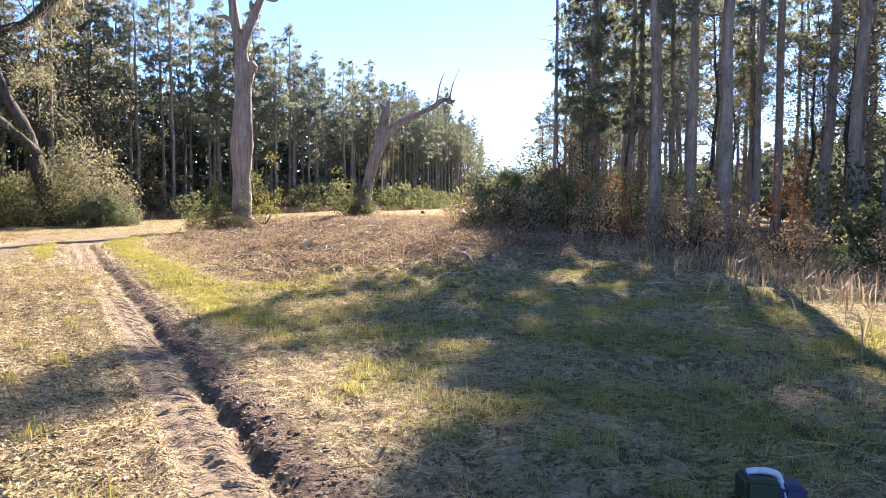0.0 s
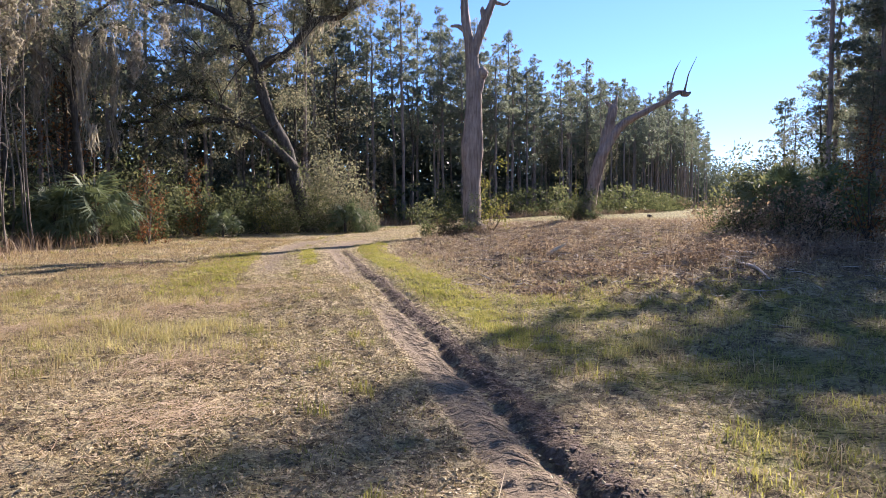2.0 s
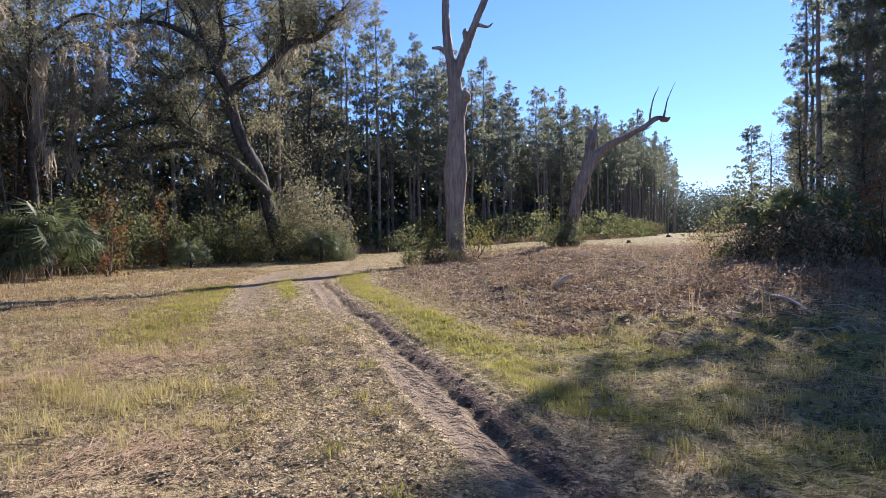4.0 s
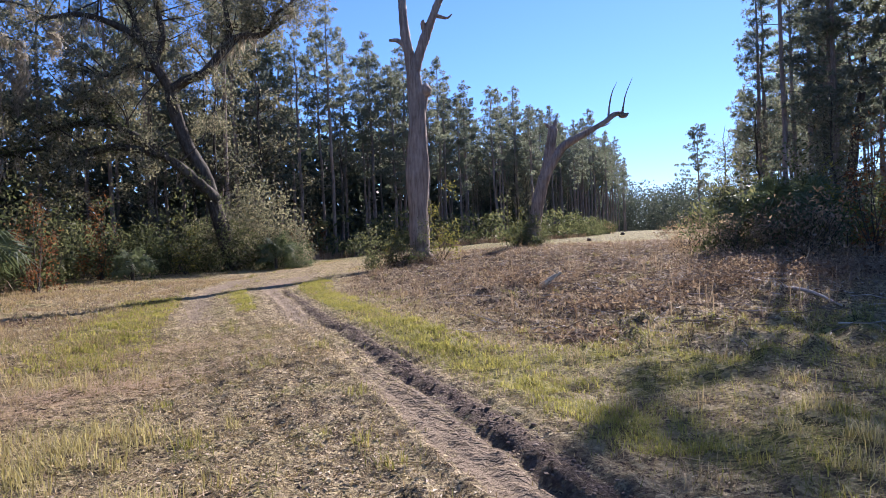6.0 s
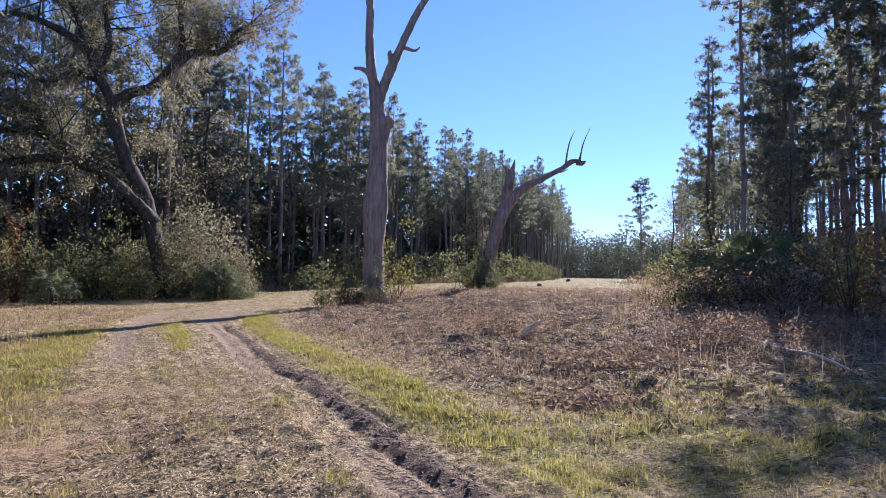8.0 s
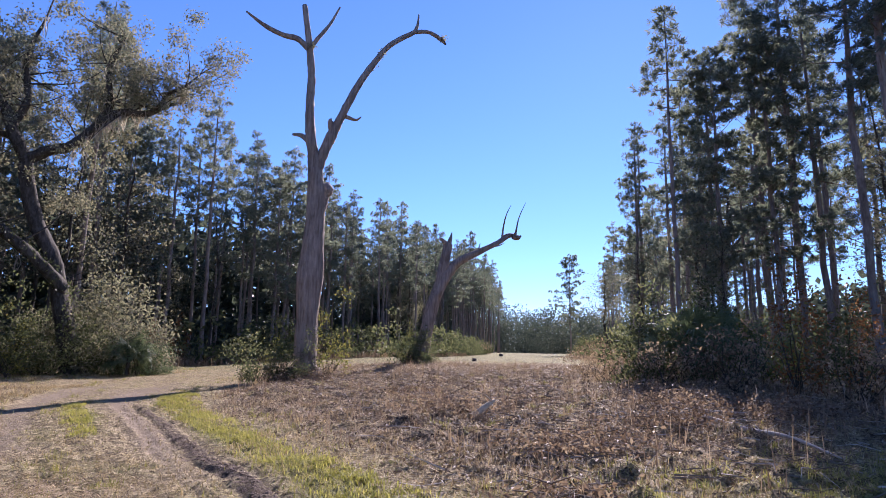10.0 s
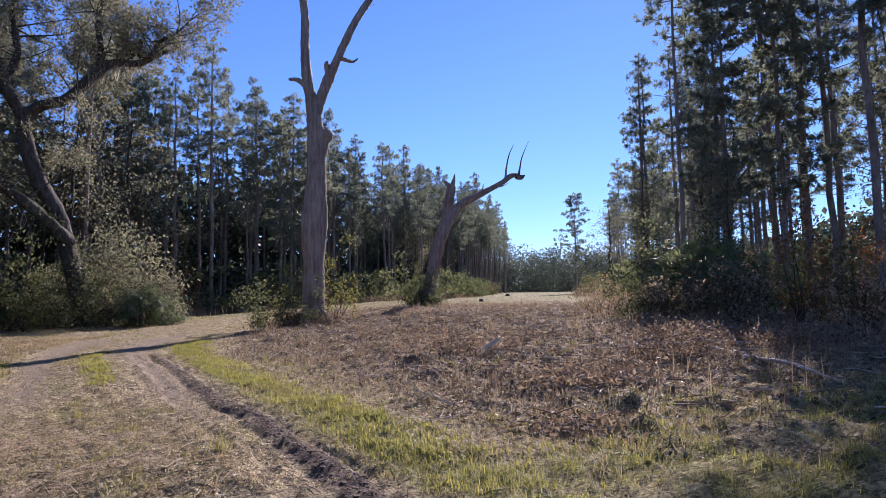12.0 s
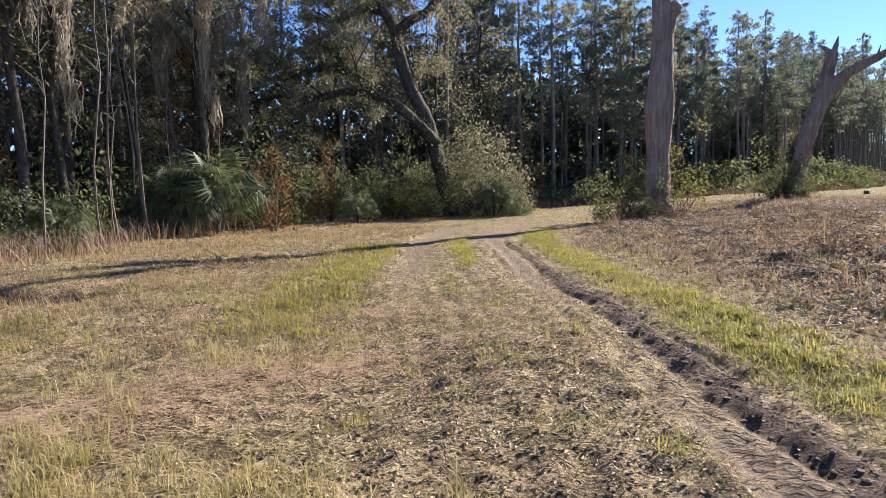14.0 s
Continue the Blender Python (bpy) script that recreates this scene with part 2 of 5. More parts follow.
MAT_CHIP = leaf_material("chopped_leaf", [(0.05, (0.045, 0.03, 0.024)), (0.4, (0.17, 0.125, 0.088)), (0.7, (0.34, 0.26, 0.175)), (1.0, (0.44, 0.355, 0.25))], 0.15, 0.05)
MAT_FAR = leaf_material("far_foliage", [(0.1, (0.05, 0.062, 0.052)), (0.5, (0.095, 0.115, 0.09)), (0.9, (0.17, 0.185, 0.14))], 0.4)
MAT_PINE_STRAW = leaf_material("pine_straw", [(0.1, (0.18, 0.12, 0.072)), (0.5, (0.42, 0.295, 0.18)), (0.9, (0.64, 0.50, 0.33))], 0.15, 0.2)
MAT_GOLD_GRASS = leaf_material("golden_grass", [(0.1, (0.20, 0.17, 0.06)), (0.5, (0.38, 0.325, 0.13)), (0.9, (0.58, 0.50, 0.26))], 0.45, 0.15)
MAT_CLOD = bark_material("mud_clod", [(0.3, (0.085, 0.06, 0.044)), (0.7, (0.25, 0.185, 0.135))], 1.0, 30.0, 0.004)
MAT_FRESH_GRASS = leaf_material("fresh_grass", [(0.1, (0.17, 0.18, 0.04)), (0.5, (0.34, 0.325, 0.08)), (0.9, (0.52, 0.46, 0.15))], 0.55, 0.2)


# ---- mesh helpers ----
class Soup:
    """Gathers triangles and turns them into one mesh."""

    def __init__(self):
        self.v, self.f, self.n = [], [], 0

    def add(self, v, f):
        self.v.append(np.asarray(v, float).reshape(-1, 3))
        self.f.append(np.asarray(f, int).reshape(-1, 3) + self.n)
        self.n += len(self.v[-1])

    def mesh(self, name, material, smooth=False):
        v, f = np.concatenate(self.v), np.concatenate(self.f)
        me = bpy.data.meshes.new(name)
        me.vertices.add(len(v))
        me.vertices.foreach_set("co", v.astype(np.float32).ravel())
        me.loops.add(3 * len(f))
        me.loops.foreach_set("vertex_index", f.astype(np.int32).ravel())
        me.polygons.add(len(f))
        me.polygons.foreach_set("loop_start", np.arange(0, 3 * len(f), 3, dtype=np.int32))
        me.polygons.foreach_set("use_smooth", np.full(len(f), smooth))
        me.materials.append(material)
        me.update(calc_edges=True)
        me.validate()
        return me


def part(name, soup, material, parent, label="", smooth=False):
    ob = new(name, soup.mesh(name, material, smooth))
    ob.parent = parent
    return tagged(ob, label)


def rng_of(seed):
    return np.random.default_rng(seed)


def unit(a):
    return a / np.maximum(np.linalg.norm(a, axis=-1, keepdims=True), 1e-9)


def spline(points, steps):
    """A smooth line through the points (Catmull-Rom)."""
    p = np.asarray(points, float)
    p = np.concatenate([[2 * p[0] - p[1]], p, [2 * p[-1] - p[-2]]])
    out = []
    for k in range(1, len(p) - 2):
        for u in np.arange(steps) / steps:
            a, b, c, d = p[k - 1 : k + 3]
            out.append(0.5 * (2 * b + (c - a) * u + (2 * a - 5 * b + 4 * c - d) * u**2 + (3 * b - a - 3 * c + d) * u**3))
    return np.array(out + [p[-2]])


def tube(soup, path, radii, sides=6, rough=0.0, rng=None, cap=True, flute=0.0):
    """A tapered limb along a path; rough: uneven outline as a share of the radius."""
    path = np.asarray(path, float)
    n = len(path)
    r = np.interp(np.linspace(0, 1, n), np.linspace(0, 1, len(radii)), radii)
    way = unit(np.gradient(path, axis=0))
    side = unit(np.cross(way[0], (0.3, 0.9, 0.2) if abs(way[0][2]) > 0.9 else (0, 0, 1)))
    rings = []
    ang = np.arange(sides) * 2 * np.pi / sides
    for k in range(n):
        side = unit(side - way[k] * np.dot(side, way[k]))
        other = np.cross(way[k], side)
        rr = np.full(sides, r[k])
        if rough and rng is not None:
            rr = rr * (1 + rough * rng.normal(0, 1, sides))
        if flute:
            rr = rr * (1 + flute * (np.sin(3 * ang + 0.16 * k) + 0.6 * np.sin(7 * ang - 0.3 * k + 1) + 0.5 * np.sin(0.5 * k + 2 * ang)))
        rings.append(path[k] + rr[:, None] * (np.cos(ang)[:, None] * side + np.sin(ang)[:, None] * other))
    v = np.concatenate(rings)
    i, j = np.meshgrid(np.arange(n - 1), np.arange(sides), indexing="ij")
    a, b = (i * sides + j).ravel(), (i * sides + (j + 1) % sides).ravel()
    f = np.concatenate([np.stack([a, b, b + sides], 1), np.stack([a, b + sides, a + sides], 1)])
    if cap:
        v = np.concatenate([v, [path[-1] + way[-1] * r[-1] * 0.4]])
        e = (n - 1) * sides + np.arange(sides)
        f = np.concatenate([f, np.stack([e, np.roll(e, -1), np.full(sides, n * sides)], 1)])
    soup.add(v, f)


def leaves(soup, at, length, width, rng, droop=0.0, flat=0.0):
    """Leaves: bent diamonds of four corners at the places given, turned at random."""
    n = len(at)
    d = unit(rng.normal(0, 1, (n, 3)) + (0, 0, -droop))
    d = unit(d * (1, 1, 1 - flat))
    s = unit(np.cross(d, rng.normal(0, 1, (n, 3)) * (1 - flat, 1 - flat, 1)))
    ln, wd = length * rng.uniform(0.6, 1.3, (n, 1)), width * rng.uniform(0.6, 1.3, (n, 1))
    fold = np.cross(d, s) * wd * 0.25
    v = np.stack([at, at + d * ln * 0.5 + s * wd * 0.5 + fold, at + d * ln, at + d * ln * 0.5 - s * wd * 0.5 + fold], 1).reshape(-1, 3)
    k = 4 * np.arange(n)[:, None]
    soup.add(v, np.concatenate([k + (0, 1, 2), k + (0, 2, 3)]))


def blades(soup, at, height, width, rng, lean=0.5, bend=0.35, plain=False):
    """Grass blades: three corners and a bent middle."""
    n = len(at)
    turn = rng.uniform(0, 2 * np.pi, n)
    h = (height * rng.uniform(0.5, 1.35, n))[:, None]
    out = np.stack([np.cos(turn), np.sin(turn), np.zeros(n)], 1)
    across = np.stack([-np.sin(turn), np.cos(turn), np.zeros(n)], 1) * (width * rng.uniform(0.6, 1.3, n))[:, None] * 0.5
    tilt = (np.abs(rng.normal(0, lean, n)))[:, None]
    up = np.array((0, 0, 1.0))
    m = at + h * 0.55 * unit(up + out * tilt)
    tip = m + h * 0.5 * unit(up * (1 - bend) + out * (tilt + bend * 1.5))
    if plain:
        soup.add(np.stack([at - across, at + across, tip], 1).reshape(-1, 3), 3 * np.arange(n)[:, None] + (0, 1, 2))
        return
    v = np.stack([at - across, at + across, m - across * 0.8, m + across * 0.8, tip], 1).reshape(-1, 3)
    k = 5 * np.arange(n)[:, None]
    soup.add(v, np.concatenate([k + (0, 1, 3), k + (0, 3, 2), k + (2, 3, 4)]))


def needles(soup, at, way, count, length, width, rng, spread=0.9):
    """Tufts of pine needles: thin triangles that fan out from twig ends."""
    n = len(at)
    c = np.repeat(at, count, 0)
    d = unit(np.repeat(way, count, 0) * 0.55 + spread * rng.normal(0, 0.6, (n * count, 3)) + (0, 0, 0.12))
    s = unit(np.cross(d, rng.normal(0, 1, d.shape)))
    ln = length * rng.uniform(0.6, 1.2, (n * count, 1))
    v = np.stack([c + d * ln * 0.05, c + d * ln + s * width * 0.5, c + d * ln * 0.75 - s * width], 1).reshape(-1, 3)
    soup.add(v, 3 * np.arange(n * count)[:, None] + (0, 1, 2))


# ---- the lie of the land ----
def ease(a, b, v):
    u = np.clip((np.asarray(v, float) - a) / (b - a), 0, 1)
    return u * u * (3 - 2 * u)


def rut_x(y):
    """The line of the muddy wheel rut on the right-hand side of the track."""
    return np.interp(y, (-30, 0, 3.5, 5, 8.6, 11.3, 13.5, 16.4, 20.5, 26, 30, 38, 48, 70, 140),
                     (6, 1.05, 0.35, 0.03, -0.83, -1.5, -2.0, -2.72, -3.68, -5.0, -4.7, -3.2, -0.6, 6, 40))


def rut_line(y):
    return (rut_x(y - 2.4) + rut_x(y - 1.2) + rut_x(y) + rut_x(y + 1.2) + rut_x(y + 2.4)) / 5


def waves(x, y, size, seed):
    """Smooth unevenness, from a sum of waves of about that size."""
    r = rng_of(seed)
    z = np.zeros(np.broadcast(x, y).shape)
    for _ in range(9):
        a, k, p = r.uniform(0, 2 * np.pi), 2 * np.pi / size * r.uniform(0.6, 1.8), r.uniform(0, 6.3)
        z = z + np.sin(k * (np.cos(a) * x + np.sin(a) * y) + p)
    return z / 4.5


def land(x, y):
    """Height of the ground without ruts and small bumps."""
    x, y = np.asarray(x, float), np.asarray(y, float)
    return (0.1 + 0.5 * ease(-4, 10, x)) * ease(8, 22, y) + 0.012 * np.maximum(0, np.minimum(y, 420) - 22)


def trench(x, y, a, b, width, depth):
    """A ditch from a to b with one steep side."""
    ax, ay = a
    bx, by = b
    ln = math.hypot(bx - ax, by - ay)
    ux, uy = (bx - ax) / ln, (by - ay) / ln
    s, d = (x - ax) * ux + (y - ay) * uy, -(x - ax) * uy + (y - ay) * ux
    d = d + 0.25 * width * np.sin(s * 2.3 + 1)
    ends = ease(-0.15 * ln, 0.1 * ln, s) * (1 - ease(0.9 * ln, 1.15 * ln, s))
    return -depth * ends * np.exp(-((d / width) ** 2))


DITCHES = [((2.5, 6.75), (3.7, 6.6), 0.10, 0.10), ((3.5, 5.0), (6.6, 4.65), 0.12, 0.13), ((-9.6, 15.1), (-13.2, 14.5), 0.62, 0.5), ((4.6, 8.0), (7.5, 8.6), 0.2, 0.1)]


def tread(x, y):
    """Bare tyre print beside the rut: rows of lug marks."""
    u = x - rut_line(y)
    inside = ease(-0.47, -0.42, u) * (1 - ease(-0.12, -0.08, u)) * (1 - ease(12, 16, y))
    v = y + 0.55 * np.abs(u + 0.27)
    lug = ease(-0.3, 0.3, np.sin(2 * np.pi * v / 0.115 + np.where(u > -0.27, np.pi, 0)))
    edge = ease(0.015, 0.05, np.abs(u + 0.27))
    return inside * (-0.03 + 0.02 * lug * edge)


def relief(x, y):
    """Ruts, ditches, banks and small bumps."""
    u = x - rut_line(y)
    near = 1 - ease(60, 120, y)
    z = 0.035 * waves(x, y, 2.3, 3) + (0.02 * waves(x, y, 0.5, 15) + 0.012 * waves(x, y, 0.27, 35)) * (1 - ease(20, 40, y)) + 0.06 * waves(x, y, 9.0, 4) * near
    z = z + (0.10 * waves(x, y, 1.1, 5) + 0.06 * np.abs(waves(x, y, 0.6, 17)) + 0.05 * np.abs(waves(x, y, 0.33, 18))) * ease(1.5, 4, u) * ease(6, 12, y) * (1 - ease(40, 60, y))
    along = ease(-6, 2, y) * (1 - ease(22, 27, y))
    clods = np.abs(waves(x, y, 0.16, 6)) + 0.6 * np.abs(waves(x, y, 0.09, 16))
    z = z - 0.075 * along * np.exp(-(((u - 0.03 * np.sin(y * 3) - 0.02 * np.sin(y * 7.3)) / 0.075) ** 2)) * (0.75 + 0.25 * np.sin(y * 1.7)) * (1 - 0.3 * ease(8, 13, y))
    z = z + 0.055 * along * (0.15 + clods) * np.exp(-(((u - 0.2) / 0.15) ** 2)) * 0.35 + 0.02 * along * clods * np.exp(-(((u + 0.5) / 0.06) ** 2))
    z = z - 0.035 * along * np.exp(-(((u - 0.36 - 0.03 * np.sin(y * 2.1)) / 0.06) ** 2)) * ease(6, 9, y)
    z = z + tread(x, y)
    z = z - 0.04 * np.exp(-(((u + 2.35) / 0.5) ** 2)) * ease(9, 15, y) * (1 - ease(28, 36, y))
    for a, b, w, d in DITCHES:
        z = z + trench(x, y, a, b, w, d)
    return z


def height(x, y):
    return land(x, y) + relief(x, y)


def grass_strip(x, y):
    """How grown with live grass the ground is."""
    u = x - rut_line(y)
    g = np.exp(-(((u - 0.95) / 0.55) ** 2)) * ease(8, 12, y) * (1 - ease(26, 32, y))
    g = np.maximum(g, np.exp(-(((u + 1.15) / 0.35) ** 2)) * ease(19, 21, y) * (1 - ease(23, 25, y)))
    g = np.maximum(g, 0.9 * np.exp(-(((u + 3.7) / 0.75) ** 2)) * ease(12, 16, y) * (1 - ease(22, 26, y)))
    patches = ease(-0.25, 0.75, waves(x, y, 2.6, 8))
    g = np.maximum(g, patches * (0.75 * ease(0.7, 2.2, u) * (1 - ease(11, 15, y)) + 0.22 * (1 - ease(-6, -4.2, u)) + 0.18))
    g = np.maximum(g, (0.3 + 0.7 * patches) * ease(0.5, 1.7, u) * (1 - ease(11, 15, y)))
    g = np.maximum(g, 0.42 * ease(-0.1, 0.9, waves(x, y, 1.1, 41)) * ease(-2.9, -2.2, u) * (1 - ease(-0.9, -0.6, u)))
    return np.clip(g, 0, 1)


def brush_zone(x, y):
    """The cut and churned part of the clearing."""
    u = x - rut_line(y)
    return ease(1.5, 3.2, u + 0.5 * waves(x, y, 3, 9)) * ease(11, 16, y + waves(x, y, 3, 10)) * (1 - ease(40, 60, y)) * 0.9


def ground():
    """One sheet that follows the rut and widens to the horizon."""
    def grow(first, step, factor, last):
        out = [first]
        while out[-1] < last:
            out.append(out[-1] + step)
            step *= factor
        return np.array(out)

    right = np.concatenate([np.arange(0, 0.5, 0.032), grow(0.5, 0.05, 1.03, 30)[:-1], grow(30, 3, 1.25, 900)])
    left = np.concatenate([np.arange(0.032, 0.62, 0.032), grow(0.62, 0.05, 1.03, 30)[:-1], grow(30, 3, 1.25, 900)])
    u = np.concatenate([-left[::-1], right])
    ys = np.concatenate([-grow(0.5, 0.1, 1.25, 600)[::-1], np.arange(-0.4, 1.5, 0.1), np.arange(1.5, 2.6, 0.05), np.arange(2.6, 7.6, 0.022), np.arange(7.6, 16, 0.055), np.arange(16, 32, 0.1), grow(32, 0.15, 1.05, 1500)])
    yy, uu = np.meshgrid(ys, u, indexing="ij")
    xx = rut_line(yy) * (1 - ease(60, 400, np.abs(yy))) + uu
    zz = height(xx, yy)
    n, m = yy.shape
    i, j = np.meshgrid(np.arange(n - 1), np.arange(m - 1), indexing="ij")
    a = (i * m + j).ravel()
    s = Soup()
    s.add(np.stack([xx, yy, zz], -1), np.concatenate([np.stack([a, a + 1, a + m + 1], 1), np.stack([a, a + m + 1, a + m], 1)]))
    ob = new("ground", s.mesh("ground", MAT_GROUND, True))
    d = uu
    along = ease(-6, 0, yy) * (1 - ease(22, 30, yy))
    layers = {
        "grass": np.maximum(grass_strip(xx, yy), 0.7 * ease(35, 55, yy)) * (1 - 0.9 * np.exp(-((d / 0.5) ** 2))),
        "brush": brush_zone(xx, yy),
        "dirt": np.clip((1 - 0.75 * ease(9.5, 14, yy)) * along * 0.85 * ease(-0.52, -0.38, d) * (1 - ease(-0.08, 0.05, d)) + 0.7 * ease(13, 19, yy) * (1 - ease(28, 40, yy)) * (np.exp(-(((d + 0.35) / 0.33) ** 2)) + np.exp(-(((d + 2.35) / 0.42) ** 2))) + 0.6 * np.exp(-(((xx + 5) / 2.5) ** 2 + ((yy - 29) / 3) ** 2)), 0, 1),
        "print": ease(-0.5, -0.45, d) * (1 - ease(-0.1, -0.05, d)) * (1 - ease(10, 15, yy)),
        "across": d + 0.27,
        "mud": np.clip((0.9 - 0.2 * ease(10, 18, yy)) * along * np.exp(-(((d - 0.17) / 0.23) ** 2)) + np.clip(-6 * sum(trench(xx, yy, *q) for q in DITCHES), 0, 1), 0, 1),
    }
    for name, val in layers.items():
        at = ob.data.attributes.new(name, "FLOAT", "POINT")
        at.data.foreach_set("value", val.astype(np.float32).ravel())
    return tagged(ob, "mown clearing of dry grass, leaf litter and wheel ruts", "ground", kind="structure")


ground()


def on_ground(x, y, sink=0.0):
    return float(height(x, y)) - sink


# ---- trees and plants ----
def thing(name, x, y, label, category, group="", turn=0.0, sink=0.05, z=None):
    ob = new(name)
    ob.matrix_world = pose(x, y, on_ground(x, y, sink) if z is None else z, 0, 0, turn)
    return tagged(ob, label, category, group)


def again(ob, x, y, turn, scale=1.0, sink=0.05, tall=1.0):
    c = copy_thing(ob, pose(x, y, on_ground(x, y, sink), 0, 0, turn))
    c.scale = (scale, scale, scale * tall)
    return c


def pine(seed, x, y, h, bare=0.52, wide=2.2, dense=1.0, lean=0.015, trunk=0.16, tuft=15, broad=0.036, label="tall slender pine with a bare trunk and an open green crown"):
    """A pine: a long bare trunk with dead stubs, whorled limbs and tufts of needles."""
    r = rng_of(seed)
    ob = thing("pine_tree", x, y, label, "tree", "pines of the wood")
    la = r.uniform(0, 6.3)
    t = np.linspace(0, 1, 11)
    bow = np.stack([np.cos(la) * lean * h * t**1.5 + r.normal(0, 0.05, 11), np.sin(la) * lean * h * t**1.5 + r.normal(0, 0.05, 11), h * t], 1)
    wood, green = Soup(), Soup()
    tube(wood, bow, [trunk * 1.35, trunk, trunk * 0.9, trunk * 0.75, trunk * 0.5, 0.03], 8, 0.05, r)
    tips, ways = [], []

    def puff(c, size, many):
        """A rounded clump of tufts that point outwards."""
        for _ in range(many):
            o = unit(r.normal(0, 1, 3) + (0, 0, 0.35)) * (1, 1, 0.75)
            tips.append(c + o * size * r.uniform(0.25, 0.8))
            ways.append(o)

    count = int(27 * dense)
    for k in range(count):
        f = bare + (0.97 - bare) * (k + r.uniform(0, 1)) / count
        base = np.array([np.interp(f, t, bow[:, c]) for c in range(3)])
        g = (f - bare) / (1 - bare)
        reach = wide * (0.3 + 0.7 * min(1.0, g / 0.22)) * (1.05 - 0.82 * g) * r.uniform(0.45, 1.15)
        a = 2.4 * k + r.normal(0, 0.5)
        rise = -0.05 + 0.7 * g + r.normal(0, 0.15)
        way = unit(np.array((np.cos(a), np.sin(a), rise)))
        end = base + way * reach + (0, 0, 0.1 * reach)
        mid = base + way * reach * 0.55 + (0, 0, -0.06 * reach)
        tube(wood, [base, mid, end], [0.045 * (1.2 - g), 0.011], 3, cap=False)
        side = np.array((-np.sin(a), np.cos(a), 0.1))
        puff(end, 0.42, 9)
        for q, off in ((0.72, 0.45), (0.62, -0.4), (0.4, 0.3)):
            if reach * q > 0.6 and r.uniform() < 0.85:
                c = base + (end - base) * q + side * off * r.uniform(0.6, 1.3) + (0, 0, 0.12)
                tube(wood, [base + (end - base) * (q - 0.15), c], [0.014, 0.007], 3, cap=False)
                puff(c, 0.36, 7)
    for q in (0.95, 0.975, 1.0):
        puff(np.array([np.interp(q, t, bow[:, c]) for c in range(3)]) + r.normal(0, 0.15, 3), 0.42, 8)
    needles(green, np.array(tips), np.array(ways), tuft, 0.34, broad, r, 0.62)
    for k in range(9):
        f = r.uniform(bare * 0.45, bare)
        base = np.array([np.interp(f, t, bow[:, c]) for c in range(3)])
        a, ln = r.uniform(0, 6.3), r.uniform(0.3, 1.3)
        tube(wood, [base, base + (np.cos(a) * ln, np.sin(a) * ln, r.uniform(-0.2, 0.3))], [0.025, 0.008], 3, cap=False)
    part("trunk", wood, MAT_PINE_BARK, ob, "", True)
    part("crown", green, MAT_NEEDLE, ob, "clustered green needles")
    return ob


def bush(seed, x, y, h, w, material, count, size, name="shrub", label="", stems=9, droop=0.2, lumps=26, group="", stem_mat=None, ragged=1.0):
    """A shrub: branching stems and leaves gathered in uneven lumps."""
    r = rng_of(seed)
    ob = thing(name, x, y, label, "shrub", group)
    wood, green = Soup(), Soup()
    c = r.normal(0, 1, (lumps, 3))
    c = unit(c) * r.uniform(0.3, 1.0, (lumps, 1)) ** 0.5 * (w * 0.5, w * 0.5, h * 0.45) + (0, 0, h * 0.5)
    c[:, 2] = np.clip(c[:, 2] * (1 + 0.18 * ragged * r.normal(0, 1, lumps)), h * 0.06, h * 1.15)
    c[-(lumps // 4) :, 2] = r.uniform(0.04, 0.25, lumps // 4) * h
    for k in range(min(stems, lumps)):
        foot = r.normal(0, 0.05 * w, 3) * (1, 1, 0)
        m = (foot + c[k]) / 2 + r.normal(0, 0.06 * w, 3)
        tube(wood, spline([foot, m, c[k]], 3), [0.008 + 0.005 * h, 0.004], 3, cap=False)
    at = np.repeat(c, count // lumps, 0)
    at = at + r.normal(0, 1, at.shape) * (w * 0.085, w * 0.085, h * 0.065) * ragged
    at[:, 2] = np.maximum(at[:, 2], 0.02)
    leaves(green, at, size, size * 0.5, r, droop)
    part("stem", wood, stem_mat or MAT_OAK_BARK, ob, "", True)
    part("foliage", green, material, ob)
    return ob


